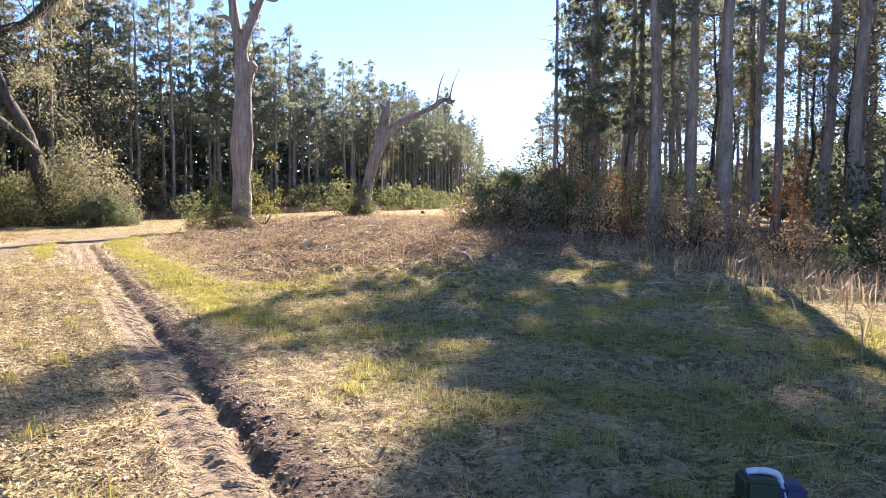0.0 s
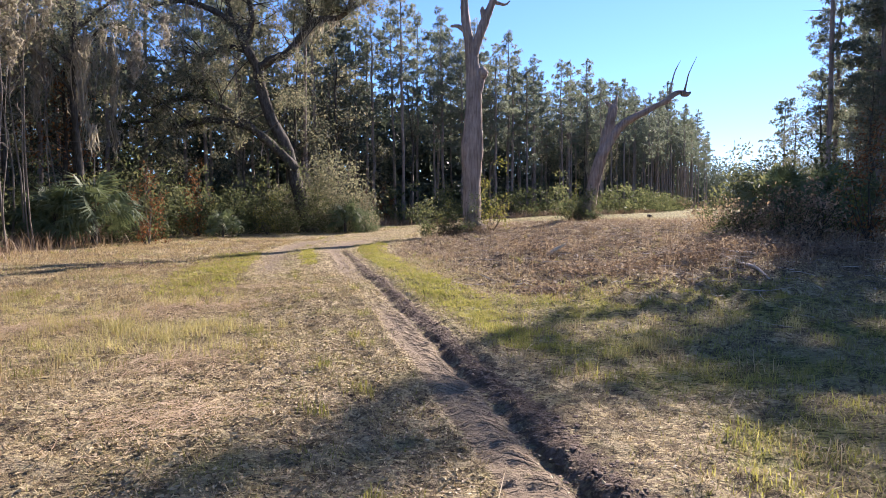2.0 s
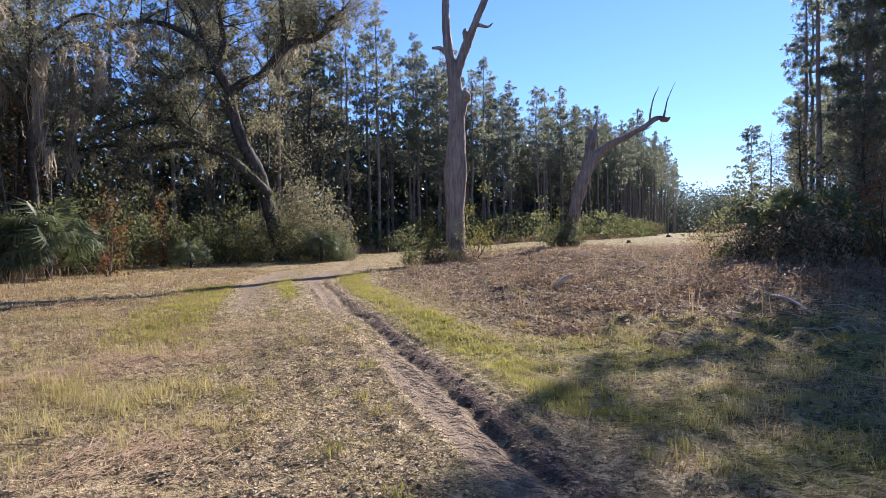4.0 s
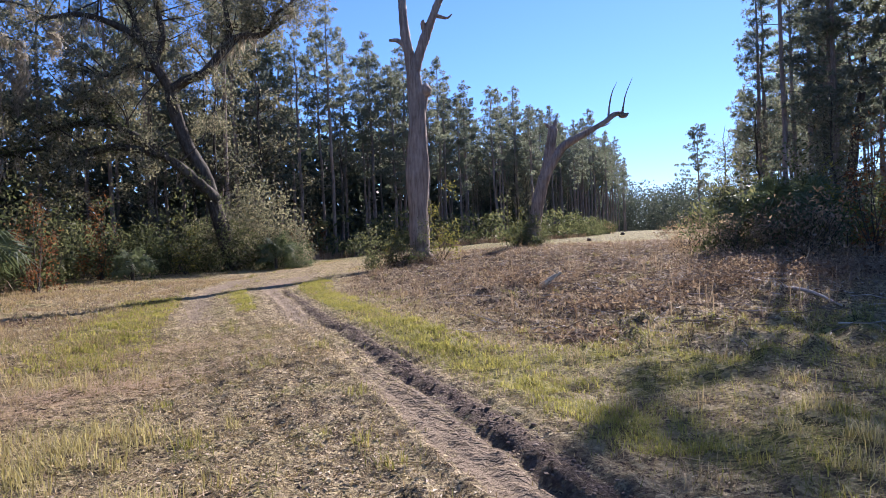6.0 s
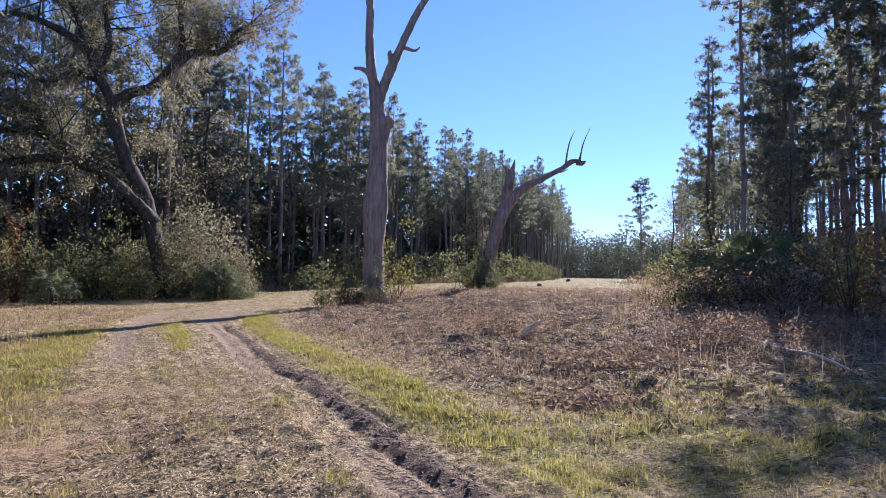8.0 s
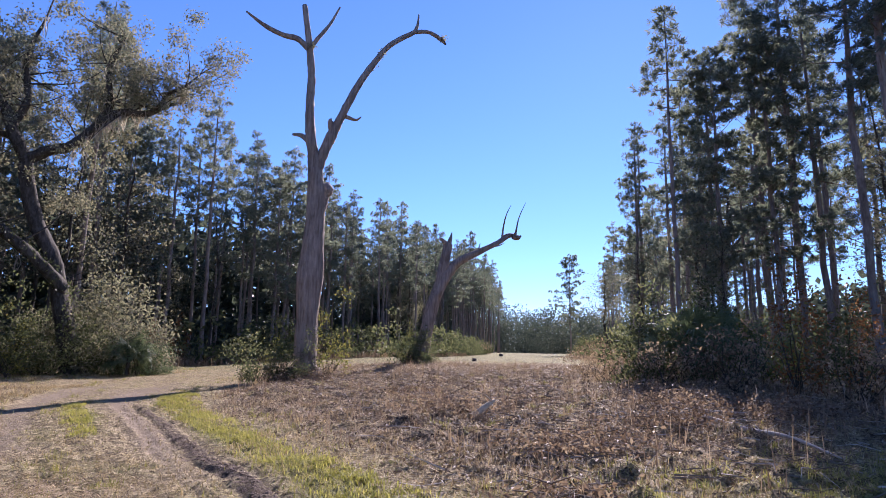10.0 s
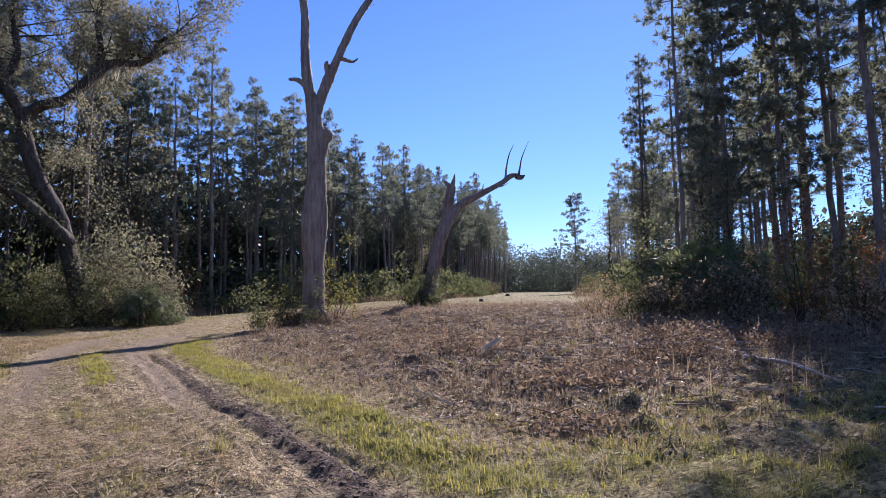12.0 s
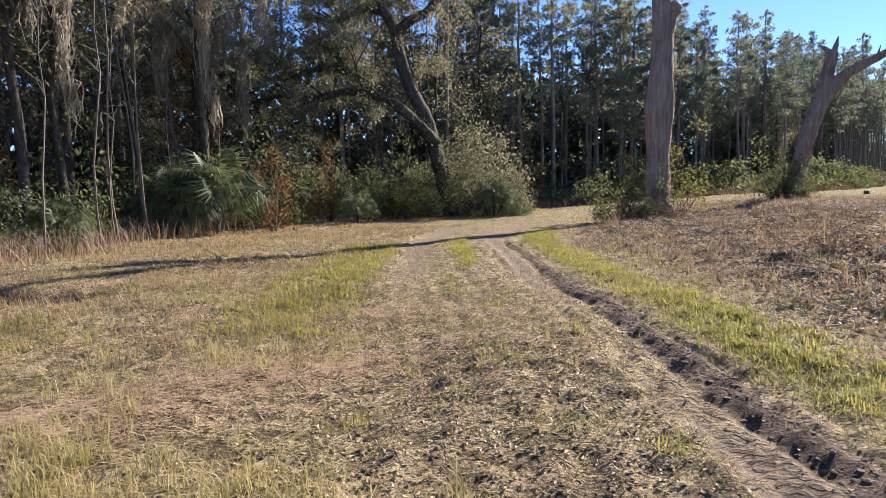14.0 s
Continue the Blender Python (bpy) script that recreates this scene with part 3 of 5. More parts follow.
def broadleaf(seed, x, y, h, w, material, count, size, label, bare=0.3, trunk=0.12, name="young_tree", lumps=40):
    """A small forest tree with a thin trunk, limbs and an airy crown."""
    r = rng_of(seed)
    ob = thing(name, x, y, label, "tree", "woodland trees")
    wood, green = Soup(), Soup()
    t = np.linspace(0, 1, 9)
    bow = np.stack([np.cumsum(r.normal(0, 0.012 * h, 9)), np.cumsum(r.normal(0, 0.012 * h, 9)), h * t], 1)
    bow[0, :2] = 0
    tube(wood, bow, [trunk * 1.2, trunk, trunk * 0.6, 0.02], 7, 0.06, r)
    c = []
    for k in range(lumps):
        f = bare + (1 - bare) * r.uniform(0, 1) ** 0.8
        base = np.array([np.interp(f * 0.85, t, bow[:, q]) for q in range(3)])
        a, ln = r.uniform(0, 6.3), w * 0.5 * (1.15 - 0.8 * (f - bare) / (1 - bare)) * r.uniform(0.4, 1.1)
        end = base + (np.cos(a) * ln, np.sin(a) * ln, ln * r.uniform(0.1, 0.9))
        tube(wood, spline([base, (base + end) / 2 + r.normal(0, 0.1, 3), end], 2), [trunk * 0.28, 0.008], 3, cap=False)
        c.append(end)
        c.append((base + end * 2) / 3)
    at = np.repeat(np.array(c), count // len(c), 0)
    at = at + r.normal(0, 1, at.shape) * (w * 0.06, w * 0.06, h * 0.026)
    leaves(green, at, size, size * 0.5, r, 0.2)
    part("trunk", wood, MAT_OAK_BARK, ob, "", True)
    part("crown", green, material, ob)
    return ob


def moss(soup, at, length, rng, strands=30):
    """Hanging moss: bunches of wavy tapering strands."""
    for p, ln in zip(at, np.broadcast_to(length, len(at))):
        n = strands
        top = p + rng.normal(0, 0.1, (n, 3)) * (1, 1, 0.7)
        l = ln * rng.uniform(0.2, 1.0, n) ** 1.5
        turn = rng.uniform(0, 6.3, n)
        s = np.stack([np.cos(turn), np.sin(turn), 0 * turn], 1)
        rows = []
        for q, wd in ((0, 0.6), (0.3, 1.0), (0.65, 0.8), (1.0, 0.1)):
            c = p + (top - p) * (1 - 0.5 * q) + np.stack([rng.normal(0, 0.09, n), rng.normal(0, 0.09, n), -l * q], 1)
            rows += [c - s * 0.026 * wd, c + s * 0.026 * wd]
        v = np.stack(rows, 1).reshape(-1, 3)
        k = 8 * np.arange(n)[:, None]
        soup.add(v, np.concatenate([k + (q, q + 1, q + 3) for q in (0, 2, 4)] + [k + (q, q + 3, q + 2) for q in (0, 2, 4)]))


def fan_leaf():
    """One palmetto leaf: a stalk along +x and a fan of narrow blades."""
    r = rng_of(77)
    s, vs, fs = Soup(), [np.array((0.95, 0, 0.13))], []
    tube(s, [(0, 0, 0), (0.5, 0, 0.12), (0.95, 0, 0.13)], [0.014, 0.008], 4, cap=False)
    for k in range(18):
        a = radians(-85 + 170 * k / 17)
        ln = 0.85 * (0.75 + 0.25 * np.cos(a)) * r.uniform(0.9, 1.1)
        d, q = np.array((np.cos(a), np.sin(a), 0.12)), np.array((-np.sin(a), np.cos(a), 0))
        o = np.array((0.95, 0, 0.13))
        dip = np.array((0, 0, -0.5 * r.uniform(0.3, 1.6)))
        vs += [o + d * ln * 0.6 + q * 0.034, o + d * ln * 0.6 - q * 0.034, o + d * ln + dip, o + d * ln * 0.6 + (0, 0, 0.014)]
        b = 1 + 4 * k
        fs += [(0, b, b + 3), (0, b + 3, b + 1), (b, b + 2, b + 3), (b + 3, b + 2, b + 1)]
    s.add(vs, fs)
    return s.mesh("frond", MAT_PALM_LEAF)


FAN = fan_leaf()


def palmetto(seed, x, y, size, count=26, rise=0.6, name="palmetto", label="green fan-leaved palmetto clump at the wood's edge"):
    r = rng_of(seed)
    ob = thing(name, x, y, label, "palm", "palmettos")
    s = Soup()
    tube(s, [(0, 0, -0.1), (0.02, 0.01, rise * 0.5), (0, 0, rise)], [0.16, 0.13, 0.1], 8, 0.15, r)
    part("stem", s, MAT_OAK_BARK, ob, "", True)
    for k in range(count):
        up = r.uniform(-25, 82)
        f = new("frond", FAN)
        f.parent = ob
        sc = size * r.uniform(0.75, 1.15)
        f.matrix_basis = pose(r.normal(0, 0.12), r.normal(0, 0.12), rise * r.uniform(0.6, 1.0), 0, -up, 360 * k / count * 2.6 + r.normal(0, 12)) @ pose(0, 0, 0, r.normal(0, 25)) @ Matrix.Scale(sc, 4)
    return ob


# dead trees of the clearing
def dead_tree_tall(x, y):
    r = rng_of(11)
    ob = thing("dead_tree", x, y, "tall dead barkless tree with a forked bare crown", "dead tree", z=0.11)
    ob.scale = (0.916, 0.916, 0.916)
    z0 = (on_ground(x, y) - 0.11) / 0.916
    s = Soup()
    tube(s, spline([(0.05, 0, z0 - 0.3), (0.0, 0, z0 + 0.5), (-0.02, 0, 2.6), (0.0, 0, 5.2), (0.13, 0, 8.0), (0.1, 0, 9.6), (0.0, 0, 10.6)], 9), [0.85, 0.56, 0.52, 0.51, 0.62, 0.47, 0.43, 0.4, 0.34], 26, 0.02, r, True, 0.05)
    for k in range(6):
        a = k * 1.05 + 0.3
        tube(s, spline([(0, 0, z0 + 0.9), (np.cos(a) * 0.55, np.sin(a) * 0.55, z0 + 0.3), (np.cos(a) * 1.15, np.sin(a) * 1.15, z0 - 0.1)], 4), [0.3, 0.26, 0.12], 8, 0.06, r)
    part("trunk", s, MAT_DEAD_WOOD, ob, "", True)
    limbs = {
        "broken_stub": ([(0.15, 0, 7.9), (0.42, 0.05, 8.9), (0.55, 0.05, 9.5)], [0.32, 0.29, 0.26]),
        "burl": ([(0.52, 0.02, 9.2), (0.6, 0, 9.6), (0.66, 0, 9.95)], [0.2, 0.36, 0.34, 0.1]),
        "limb": ([(0.0, 0, 10.2), (-0.14, 0, 11.4), (-0.33, 0, 12.4), (-0.43, 0.1, 14.0), (-0.42, 0.2, 15.6), (-0.6, 0.2, 17.2), (-0.95, 0.2, 19.4)], [0.33, 0.28, 0.24, 0.2, 0.18, 0.14]),
        "hooked_limb": ([(-0.6, 0.2, 17.0), (-1.2, 0.2, 17.45), (-2.0, 0.1, 17.5), (-2.9, 0, 17.8), (-3.8, -0.1, 18.3)], [0.16, 0.14, 0.12, 0.05]),
        "side_limb": ([(-0.55, 0.2, 17.0), (-0.2, 0.3, 17.7), (0.4, 0.4, 18.7), (0.9, 0.4, 19.8)], [0.12, 0.1, 0.04]),
        "fork_limb": ([(0.0, 0, 10.3), (0.35, 0, 11.4), (0.75, 0, 12.5), (1.2, -0.1, 13.6), (1.9, -0.1, 15.2), (2.65, -0.1, 16.5), (3.6, 0, 17.9), (5.1, 0.1, 19.1)], [0.3, 0.27, 0.26, 0.2, 0.18, 0.17, 0.14, 0.12]),
        "tip_limb": ([(5.0, 0.1, 19.0), (5.8, 0.1, 19.15), (6.5, 0.1, 18.85), (6.8, 0.1, 18.6)], [0.12, 0.1, 0.12, 0.05]),
        "spike": ([(5.0, 0.1, 19.0), (5.15, 0.1, 19.5), (5.2, 0.1, 20.1)], [0.11, 0.08, 0.03]),
        "short_stub": ([(-0.2, 0, 11.7), (-0.7, 0, 12.2), (-1.2, 0, 12.25)], [0.13, 0.12, 0.06]),
        "knob": ([(0.75, 0, 12.6), (0.62, -0.1, 13.1), (0.66, -0.1, 13.3)], [0.16, 0.14, 0.04]),
        "twig_stub": ([(1.25, 0, 13.6), (1.6, 0, 13.5), (1.95, 0, 13.45), (2.2, 0, 13.65)], [0.12, 0.08, 0.03]),
    }
    for name, (pts, rad) in limbs.items():
        q = Soup()
        tube(q, spline(pts, 8), rad, 12, 0.05, r, True, 0.05)
        part(name, q, MAT_DEAD_WOOD, ob, "", True)
    for px, pz in ((2.75, 16.6), (3.2, 17.4), (6.6, 18.8), (-0.5, 17.1)):
        q = Soup()
        c = np.array((px, 0, pz)) + r.normal(0, 0.09, (60, 3))
        leaves(q, c, 0.16, 0.05, r)
        tagged(part("air_plant", q, MAT_OLIVE_LEAF, ob, "dry grey-green tuft growing on the limb"), kind="stuff")
    return ob


def dead_tree_leaning(x, y):
    r = rng_of(12)
    ob = thing("dead_tree", x, y, "leaning broken dead tree with one long bare limb", "dead tree", z=0.0)
    z0 = on_ground(x, y)
    s = Soup()
    tube(s, spline([(-0.1, 0, z0 - 0.3), (0.05, 0, z0 + 0.6), (0.3, 0, 2.6), (0.75, 0, 4.8), (1.35, 0, 6.6), (1.7, 0, 8.2), (1.95, 0, 9.4)], 9), [0.68, 0.52, 0.46, 0.43, 0.38, 0.35, 0.31], 24, 0.035, r, True, 0.06)
    part("trunk", s, MAT_DEAD_WOOD, ob, "", True)
    limbs = {
        "splinter": ([(1.95, 0, 9.2), (2.1, 0, 9.8), (2.2, 0, 10.3)], [0.18, 0.14, 0.02]),
        "top_stub": ([(1.9, 0, 9.3), (1.55, 0, 9.6), (1.25, 0, 9.85)], [0.2, 0.14, 0.04]),
        "limb": ([(1.0, -0.1, 5.6), (1.75, -0.15, 7.0), (2.6, -0.2, 8.1), (4.2, -0.3, 8.95), (5.7, -0.3, 9.75), (6.5, -0.2, 10.3), (7.2, -0.2, 10.42)], [0.42, 0.36, 0.3, 0.22, 0.17, 0.2, 0.12]),
        "upright_twig": ([(6.05, -0.2, 10.0), (6.15, -0.2, 10.9), (6.4, -0.2, 11.9), (6.8, -0.2, 12.7)], [0.09, 0.06, 0.04, 0.012]),
        "end_twig": ([(7.1, -0.2, 10.3), (7.25, -0.2, 11.0), (7.45, -0.2, 11.8), (8.0, -0.2, 13.0)], [0.1, 0.06, 0.04, 0.012]),
        "knot": ([(6.9, -0.2, 10.25), (7.3, -0.2, 10.25), (7.6, -0.2, 10.4)], [0.16, 0.2, 0.06]),
        "side_twig": ([(5.2, -0.3, 9.45), (5.7, -0.3, 9.5), (6.2, -0.3, 9.75)], [0.06, 0.05, 0.012]),
        "short_twig": ([(3.2, -0.2, 8.4), (3.5, -0.2, 8.9), (3.45, -0.2, 9.2)], [0.07, 0.04, 0.012]),
        "twig": ([(4.1, -0.3, 8.9), (4.2, -0.3, 9.3), (4.28, -0.3, 9.6)], [0.07, 0.05, 0.01]),
    }
    for name, (pts, rad) in limbs.items():
        q = Soup()
        tube(q, spline(pts, 8), rad, 12, 0.05, r, True, 0.05)
        part(name, q, MAT_DEAD_WOOD, ob, "", True)
    return ob


def old_oak(x, y):
    """The big mossy live oak at the wood's edge: leaning trunk, crooked limbs, dull leaves, hanging moss."""
    r = rng_of(21)
    ob = thing("live_oak", x, y, "old leaning live oak with crooked limbs and hanging grey moss", "tree", z=0.0)
    z0 = on_ground(x, y)
    s = Soup()
    tube(s, spline([(0.4, 0, z0 - 0.3), (0.1, 0, z0 + 0.7), (-0.7, 0, 4.1), (-1.2, 0, 5.9), (-2.2, 0, 7.9), (-2.8, 0, 10.0), (-2.9, 0, 11.0)], 5), [0.62, 0.45, 0.38, 0.36, 0.34, 0.3], 16, 0.04, r, True, 0.07)
    part("trunk", s, MAT_OAK_BARK, ob, "", True)
    limbs = [
        ([(-2.85, 0, 10.8), (-3.6, -0.2, 12.3), (-4.2, -0.3, 13.6), (-5.8, -0.6, 14.6), (-7.5, -0.8, 15.0), (-9.5, -1.0, 14.6)], [0.28, 0.24, 0.2, 0.16, 0.12, 0.05]),
        ([(-2.9, 0, 10.9), (-2.2, 0, 11.4), (-0.95, 0.1, 12.0), (0.15, 0.1, 13.3), (1.0, 0.2, 14.1), (2.3, 0.2, 14.2), (3.6, 0.3, 15.0)], [0.27, 0.24, 0.22, 0.2, 0.17, 0.15, 0.06]),
        ([(0.1, 0.1, 13.2), (0.5, 0.1, 14.6), (0.3, 0.2, 16.4), (0.9, 0.2, 18.4)], [0.17, 0.14, 0.1, 0.04]),
        ([(-3.7, -0.2, 12.4), (-3.3, 0.3, 14.2), (-3.6, 0.4, 16.5), (-3.0, 0.5, 19.0)], [0.18, 0.15, 0.11, 0.04]),
        ([(-4.3, -0.3, 13.6), (-5.0, 0.4, 15.6), (-6.2, 0.6, 17.8)], [0.15, 0.11, 0.04]),
        ([(-3.4, 0, 12.0), (-5.0, 0.2, 12.4), (-6.3, 0.3, 11.9), (-8.2, 0.3, 12.2)], [0.17, 0.14, 0.11, 0.04]),
        ([(-0.5, -0.2, 4.4), (-1.6, -0.8, 5.7), (-3.1, -1.2, 7.0), (-5.1, -1.5, 8.4), (-6.6, -1.6, 8.8), (-8.7, -1.8, 8.4)], [0.25, 0.25, 0.23, 0.2, 0.16, 0.08]),
        ([(-3.1, -1.2, 7.0), (-5.3, -1.8, 7.4), (-7.2, -2.0, 7.0), (-8.9, -2.2, 7.3), (-11.0, -2.2, 7.0)], [0.22, 0.18, 0.14, 0.06]),
        ([(-5.1, -1.5, 8.4), (-6.3, -1.2, 9.8), (-7.6, -1.0, 10.4)], [0.15, 0.12, 0.05]),
        ([(2.2, 0.2, 14.2), (2.9, 0.0, 14.6), (3.3, -0.1, 15.4), (4.1, 0.0, 15.9)], [0.1, 0.08, 0.03]),
    ]
    tips, hang, fine, fern_at = [], [], Soup(), []
    for pts, rad in limbs:
        q = Soup()
        path = spline(pts, 5)
        tube(q, path, [1.15 * v for v in rad], 10, 0.1, r, True, 0.08)
        fern_at.append(np.repeat(path + (0, 0, 0.06), 90 if path[-1][2] < 11 else 7, 0))
        for k in range(len(path) * 2 // 3):
            p = path[r.integers(len(path) // 3, len(path))]
            e = p + r.normal(0, 1.5, 3) + (0, 0, 0.8)
            tube(fine, spline([p, (p + e) / 2 + r.normal(0, 0.2, 3), e], 3), [0.05, 0.012], 4, cap=False)
            tips += [e, e + r.normal(0, 0.6, 3), e + r.normal(0, 0.7, 3), e + r.normal(0, 0.9, 3)]
            hang.append(p)
        part("limb", q, MAT_OAK_BARK, ob, "", True)
    tagged(part("twig", fine, MAT_OAK_BARK, ob, "thin crooked twigs", True), kind="stuff")
    fern, fa = Soup(), np.concatenate(fern_at)
    leaves(fern, fa + r.normal(0, 0.2, fa.shape), 0.17, 0.055, r, -0.4)
    tagged(part("limb_fern", fern, MAT_DARK_LEAF, ob, "dark ferns growing along the limbs"), kind="stuff")
    crown, c = Soup(), np.array(tips)
    at = np.repeat(c, 105, 0)
    leaves(crown, at + r.normal(0, 0.25, at.shape), 0.16, 0.09, r, 0.1)
    part("crown", crown, MAT_OAK_LEAF, ob, "dull olive-green leaves")
    m, h = Soup(), np.array(hang)
    h = h[::2]
    moss(m, h, r.uniform(0.6, 1.8, len(h)), r, 20)
    moss(m, np.array([(-0.4, 0, 12.6), (0.2, 0, 13.6), (0.7, 0, 14.0), (1.1, 0, 14.1), (-0.9, 0, 12.0), (-8.2, -1, 14.8), (-7, -0.8, 14.9)]), 1.8, r, 18)
    part("spanish_moss", m, MAT_MOSS, ob, "grey-tan moss hanging in strands")
    return ob


def mossy_tree(x, y):
    """A thin hardwood at the wood's edge, hung with long columns of moss."""
    r = rng_of(23)
    ob = thing("mossy_tree", x, y, "thin grey hardwood draped in long columns of hanging moss", "tree", z=0.0)
    z0 = on_ground(x, y)
    s = Soup()
    tube(s, spline([(0, 0, z0 - 0.2), (0.1, 0, 3.5), (-0.1, 0, 7.0), (0.1, 0, 10.5), (0.0, 0, 14.5)], 5), [0.2, 0.15, 0.12, 0.04], 9, 0.06, r)
    part("trunk", s, MAT_OAK_BARK, ob, "", True)
    m, c = Soup(), []
    for pts, drop in (([(0, 0, 7.5), (0.6, -0.6, 9.2), (1.2, -1.2, 9.6)], 6.0), ([(0, 0, 7.0), (-0.8, -0.7, 8.6), (-1.0, -1.2, 8.9)], 3.4), ([(0, 0, 8.5), (-1.6, -0.4, 9.8), (-2.6, -0.8, 9.6)], 3.0),
                      ([(0.1, 0, 9.0), (1.8, -0.3, 10.2), (3.2, -0.6, 9.8)], 2.4), ([(0.1, 0, 10.0), (2.2, 0.2, 11.6), (4.2, 0, 10.8)], 1.8), ([(0, 0, 10.5), (-1.5, 0, 12.0), (-3.4, 0, 11.4)], 2.2)):
        q = Soup()
        path = spline(pts, 5)
        tube(q, path, [0.08, 0.05, 0.02], 6, 0.08, r)
        part("limb", q, MAT_OAK_BARK, ob, "", True)
        end = path[-1]
        moss(m, np.array([end - (0, 0, k * drop * 0.17) + r.normal(0, 0.12, 3) * (1, 1, 0) for k in range(5)]), drop * 0.3, r, 36)
        moss(m, path[4:-1:2], drop * 0.4, r, 28)
        c += [p + r.normal(0, 0.8, 3) + (0, 0, 0.6) for p in path[3:] for _ in range(2)]
    tagged(part("spanish_moss", m, MAT_MOSS, ob, "long grey-tan hanging moss"), kind="stuff")
    g = Soup()
    at = np.repeat(np.array(c), 40, 0)
    leaves(g, at + r.normal(0, 0.4, at.shape), 0.15, 0.07, r)
    part("crown", g, MAT_OLIVE_LEAF, ob, "thin olive leaves")
    return ob


def thin_tree(seed, x, y, h, rad=0.036):
    r = rng_of(seed)
    ob = thing("thin_sapling", x, y, "thin pale bare sapling trunk at the wood's edge", "sapling", "thin saplings")
    s, w = Soup(), np.cumsum(r.normal(0, 0.012 * h, (8, 2)), 0)
    path = np.concatenate([w, np.linspace(-0.1, h, 8)[:, None]], 1)
    tube(s, path, [rad, rad * 0.7, 0.012], 7, 0.06, r)
    part("trunk", s, MAT_PALE_STEM, ob, "", True)
    t = Soup()
    for k in range(12):
        b = path[r.integers(3, 8)]
        e = b + (*r.normal(0, 0.6, 2), r.uniform(0.1, 0.9))
        tube(t, [b, (b + e) / 2 + r.normal(0, 0.06, 3), e], [0.014, 0.004], 3, cap=False)
    tagged(part("twig", t, MAT_PALE_STEM, ob), kind="stuff")
    return ob


def leaning_tree(x, y):
    """A dark leaning hardwood with a forked top inside the wood."""
    r = rng_of(25)
    ob = thing("leaning_tree", x, y, "dark leaning hardwood trunk with a forked top", "tree", z=0.0)
    z0 = on_ground(x, y)
    for name, pts, rad in (("trunk", [(0, 0, z0 - 0.2), (0.4, 0, 3.5), (1.0, 0.2, 7.0), (1.7, 0.2, 10.5), (1.9, 0.2, 13.0)], [0.36, 0.3, 0.24, 0.12]),
                           ("limb", [(1.0, 0.2, 7.0), (2.0, 0.4, 9.0), (3.0, 0.4, 10.2)], [0.2, 0.14, 0.05]), ("limb", [(1.6, 0.2, 10.0), (1.1, 0.4, 11.6), (0.9, 0.4, 13.4)], [0.14, 0.1, 0.04]),
                           ("limb", [(2.0, 0.4, 9.0), (2.9, 0.3, 9.2), (4.4, 0.2, 10.0)], [0.11, 0.08, 0.03])):
        s = Soup()
        tube(s, spline(pts, 5), rad, 9, 0.08, r)
        part(name, s, MAT_OAK_BARK, ob, "", True)
    return ob


# ---- the clearing's own trees ----
dead_tree_tall(0.72, 34.5)
dead_tree_leaning(9.95, 48.0)
old_oak(-9.9, 42.0)

mossy_tree(-17.9, 30.5)
MOSSY = mossy_tree(-20.6, 26.2)
for _x, _y, _s in ((-20.0, 33.8, 1.1), (-18.6, 22.4, 0.9)):
    _c = copy_thing(MOSSY, pose(_x, _y, 0, 0, 0, 70 * _s))
    _c.scale = (_s, _s, _s)
SAPLING = thin_tree(24, -16.7, 25.2, 9.0)
for _x, _y, _s in ((-17.3, 25.9, 0.9), (-16.2, 22.6, 1.0), (-15.6, 20.2, 0.8), (-16.9, 24.0, 1.15), (-17.6, 28.0, 0.8), (-15.9, 18.4, 0.9), (-17.9, 26.6, 1.2), (-18.4, 29.6, 1.1), (-17.2, 30.6, 0.9), (-18.8, 27.4, 1.3), (-16.4, 23.4, 0.75)):
    again(SAPLING, _x, _y, 83 * _x, _s)


# ---- the woods ----
def wood_edge_left(y):
    return np.interp(y, (-20, 5, 18, 23, 31, 34, 43.5, 45.5, 52, 57, 62, 66, 82, 100, 200), (-15, -15, -17.5, -18.5, -20, -21.5, -22, -11, -9, -6.5, 0, 6, 20, 32, 85))


def thicket_edge_left(y):
    return np.interp(y, (-20, 5, 18, 23, 31, 33.5, 41, 46, 52, 57, 62), (-15, -15, -16.5, -17.5, -18.5, -14, -12.5, -10, -9, -6.5, 0))


def wood_edge_right(y):
    return np.interp(y, (-20, 5, 10, 15, 20, 29, 40, 49, 68, 112, 127, 200), (17, 16, 16.5, 17, 17.5, 20.5, 29, 32, 43, 64, 79, 116))


def scattered(seed, y0, y1, step, depth, edge, side, inset=0.0):
    """Places on a jittered grid inside a wood, from its edge inwards."""
    r = rng_of(seed)
    out = []
    for y in np.arange(y0, y1, step):
        for d in np.arange(inset, depth, step):
            yy = y + r.uniform(-0.42, 0.42) * step
            out.append((float(edge(yy) + side * (d + r.uniform(0, 0.8) * step)), float(yy)))
    return out


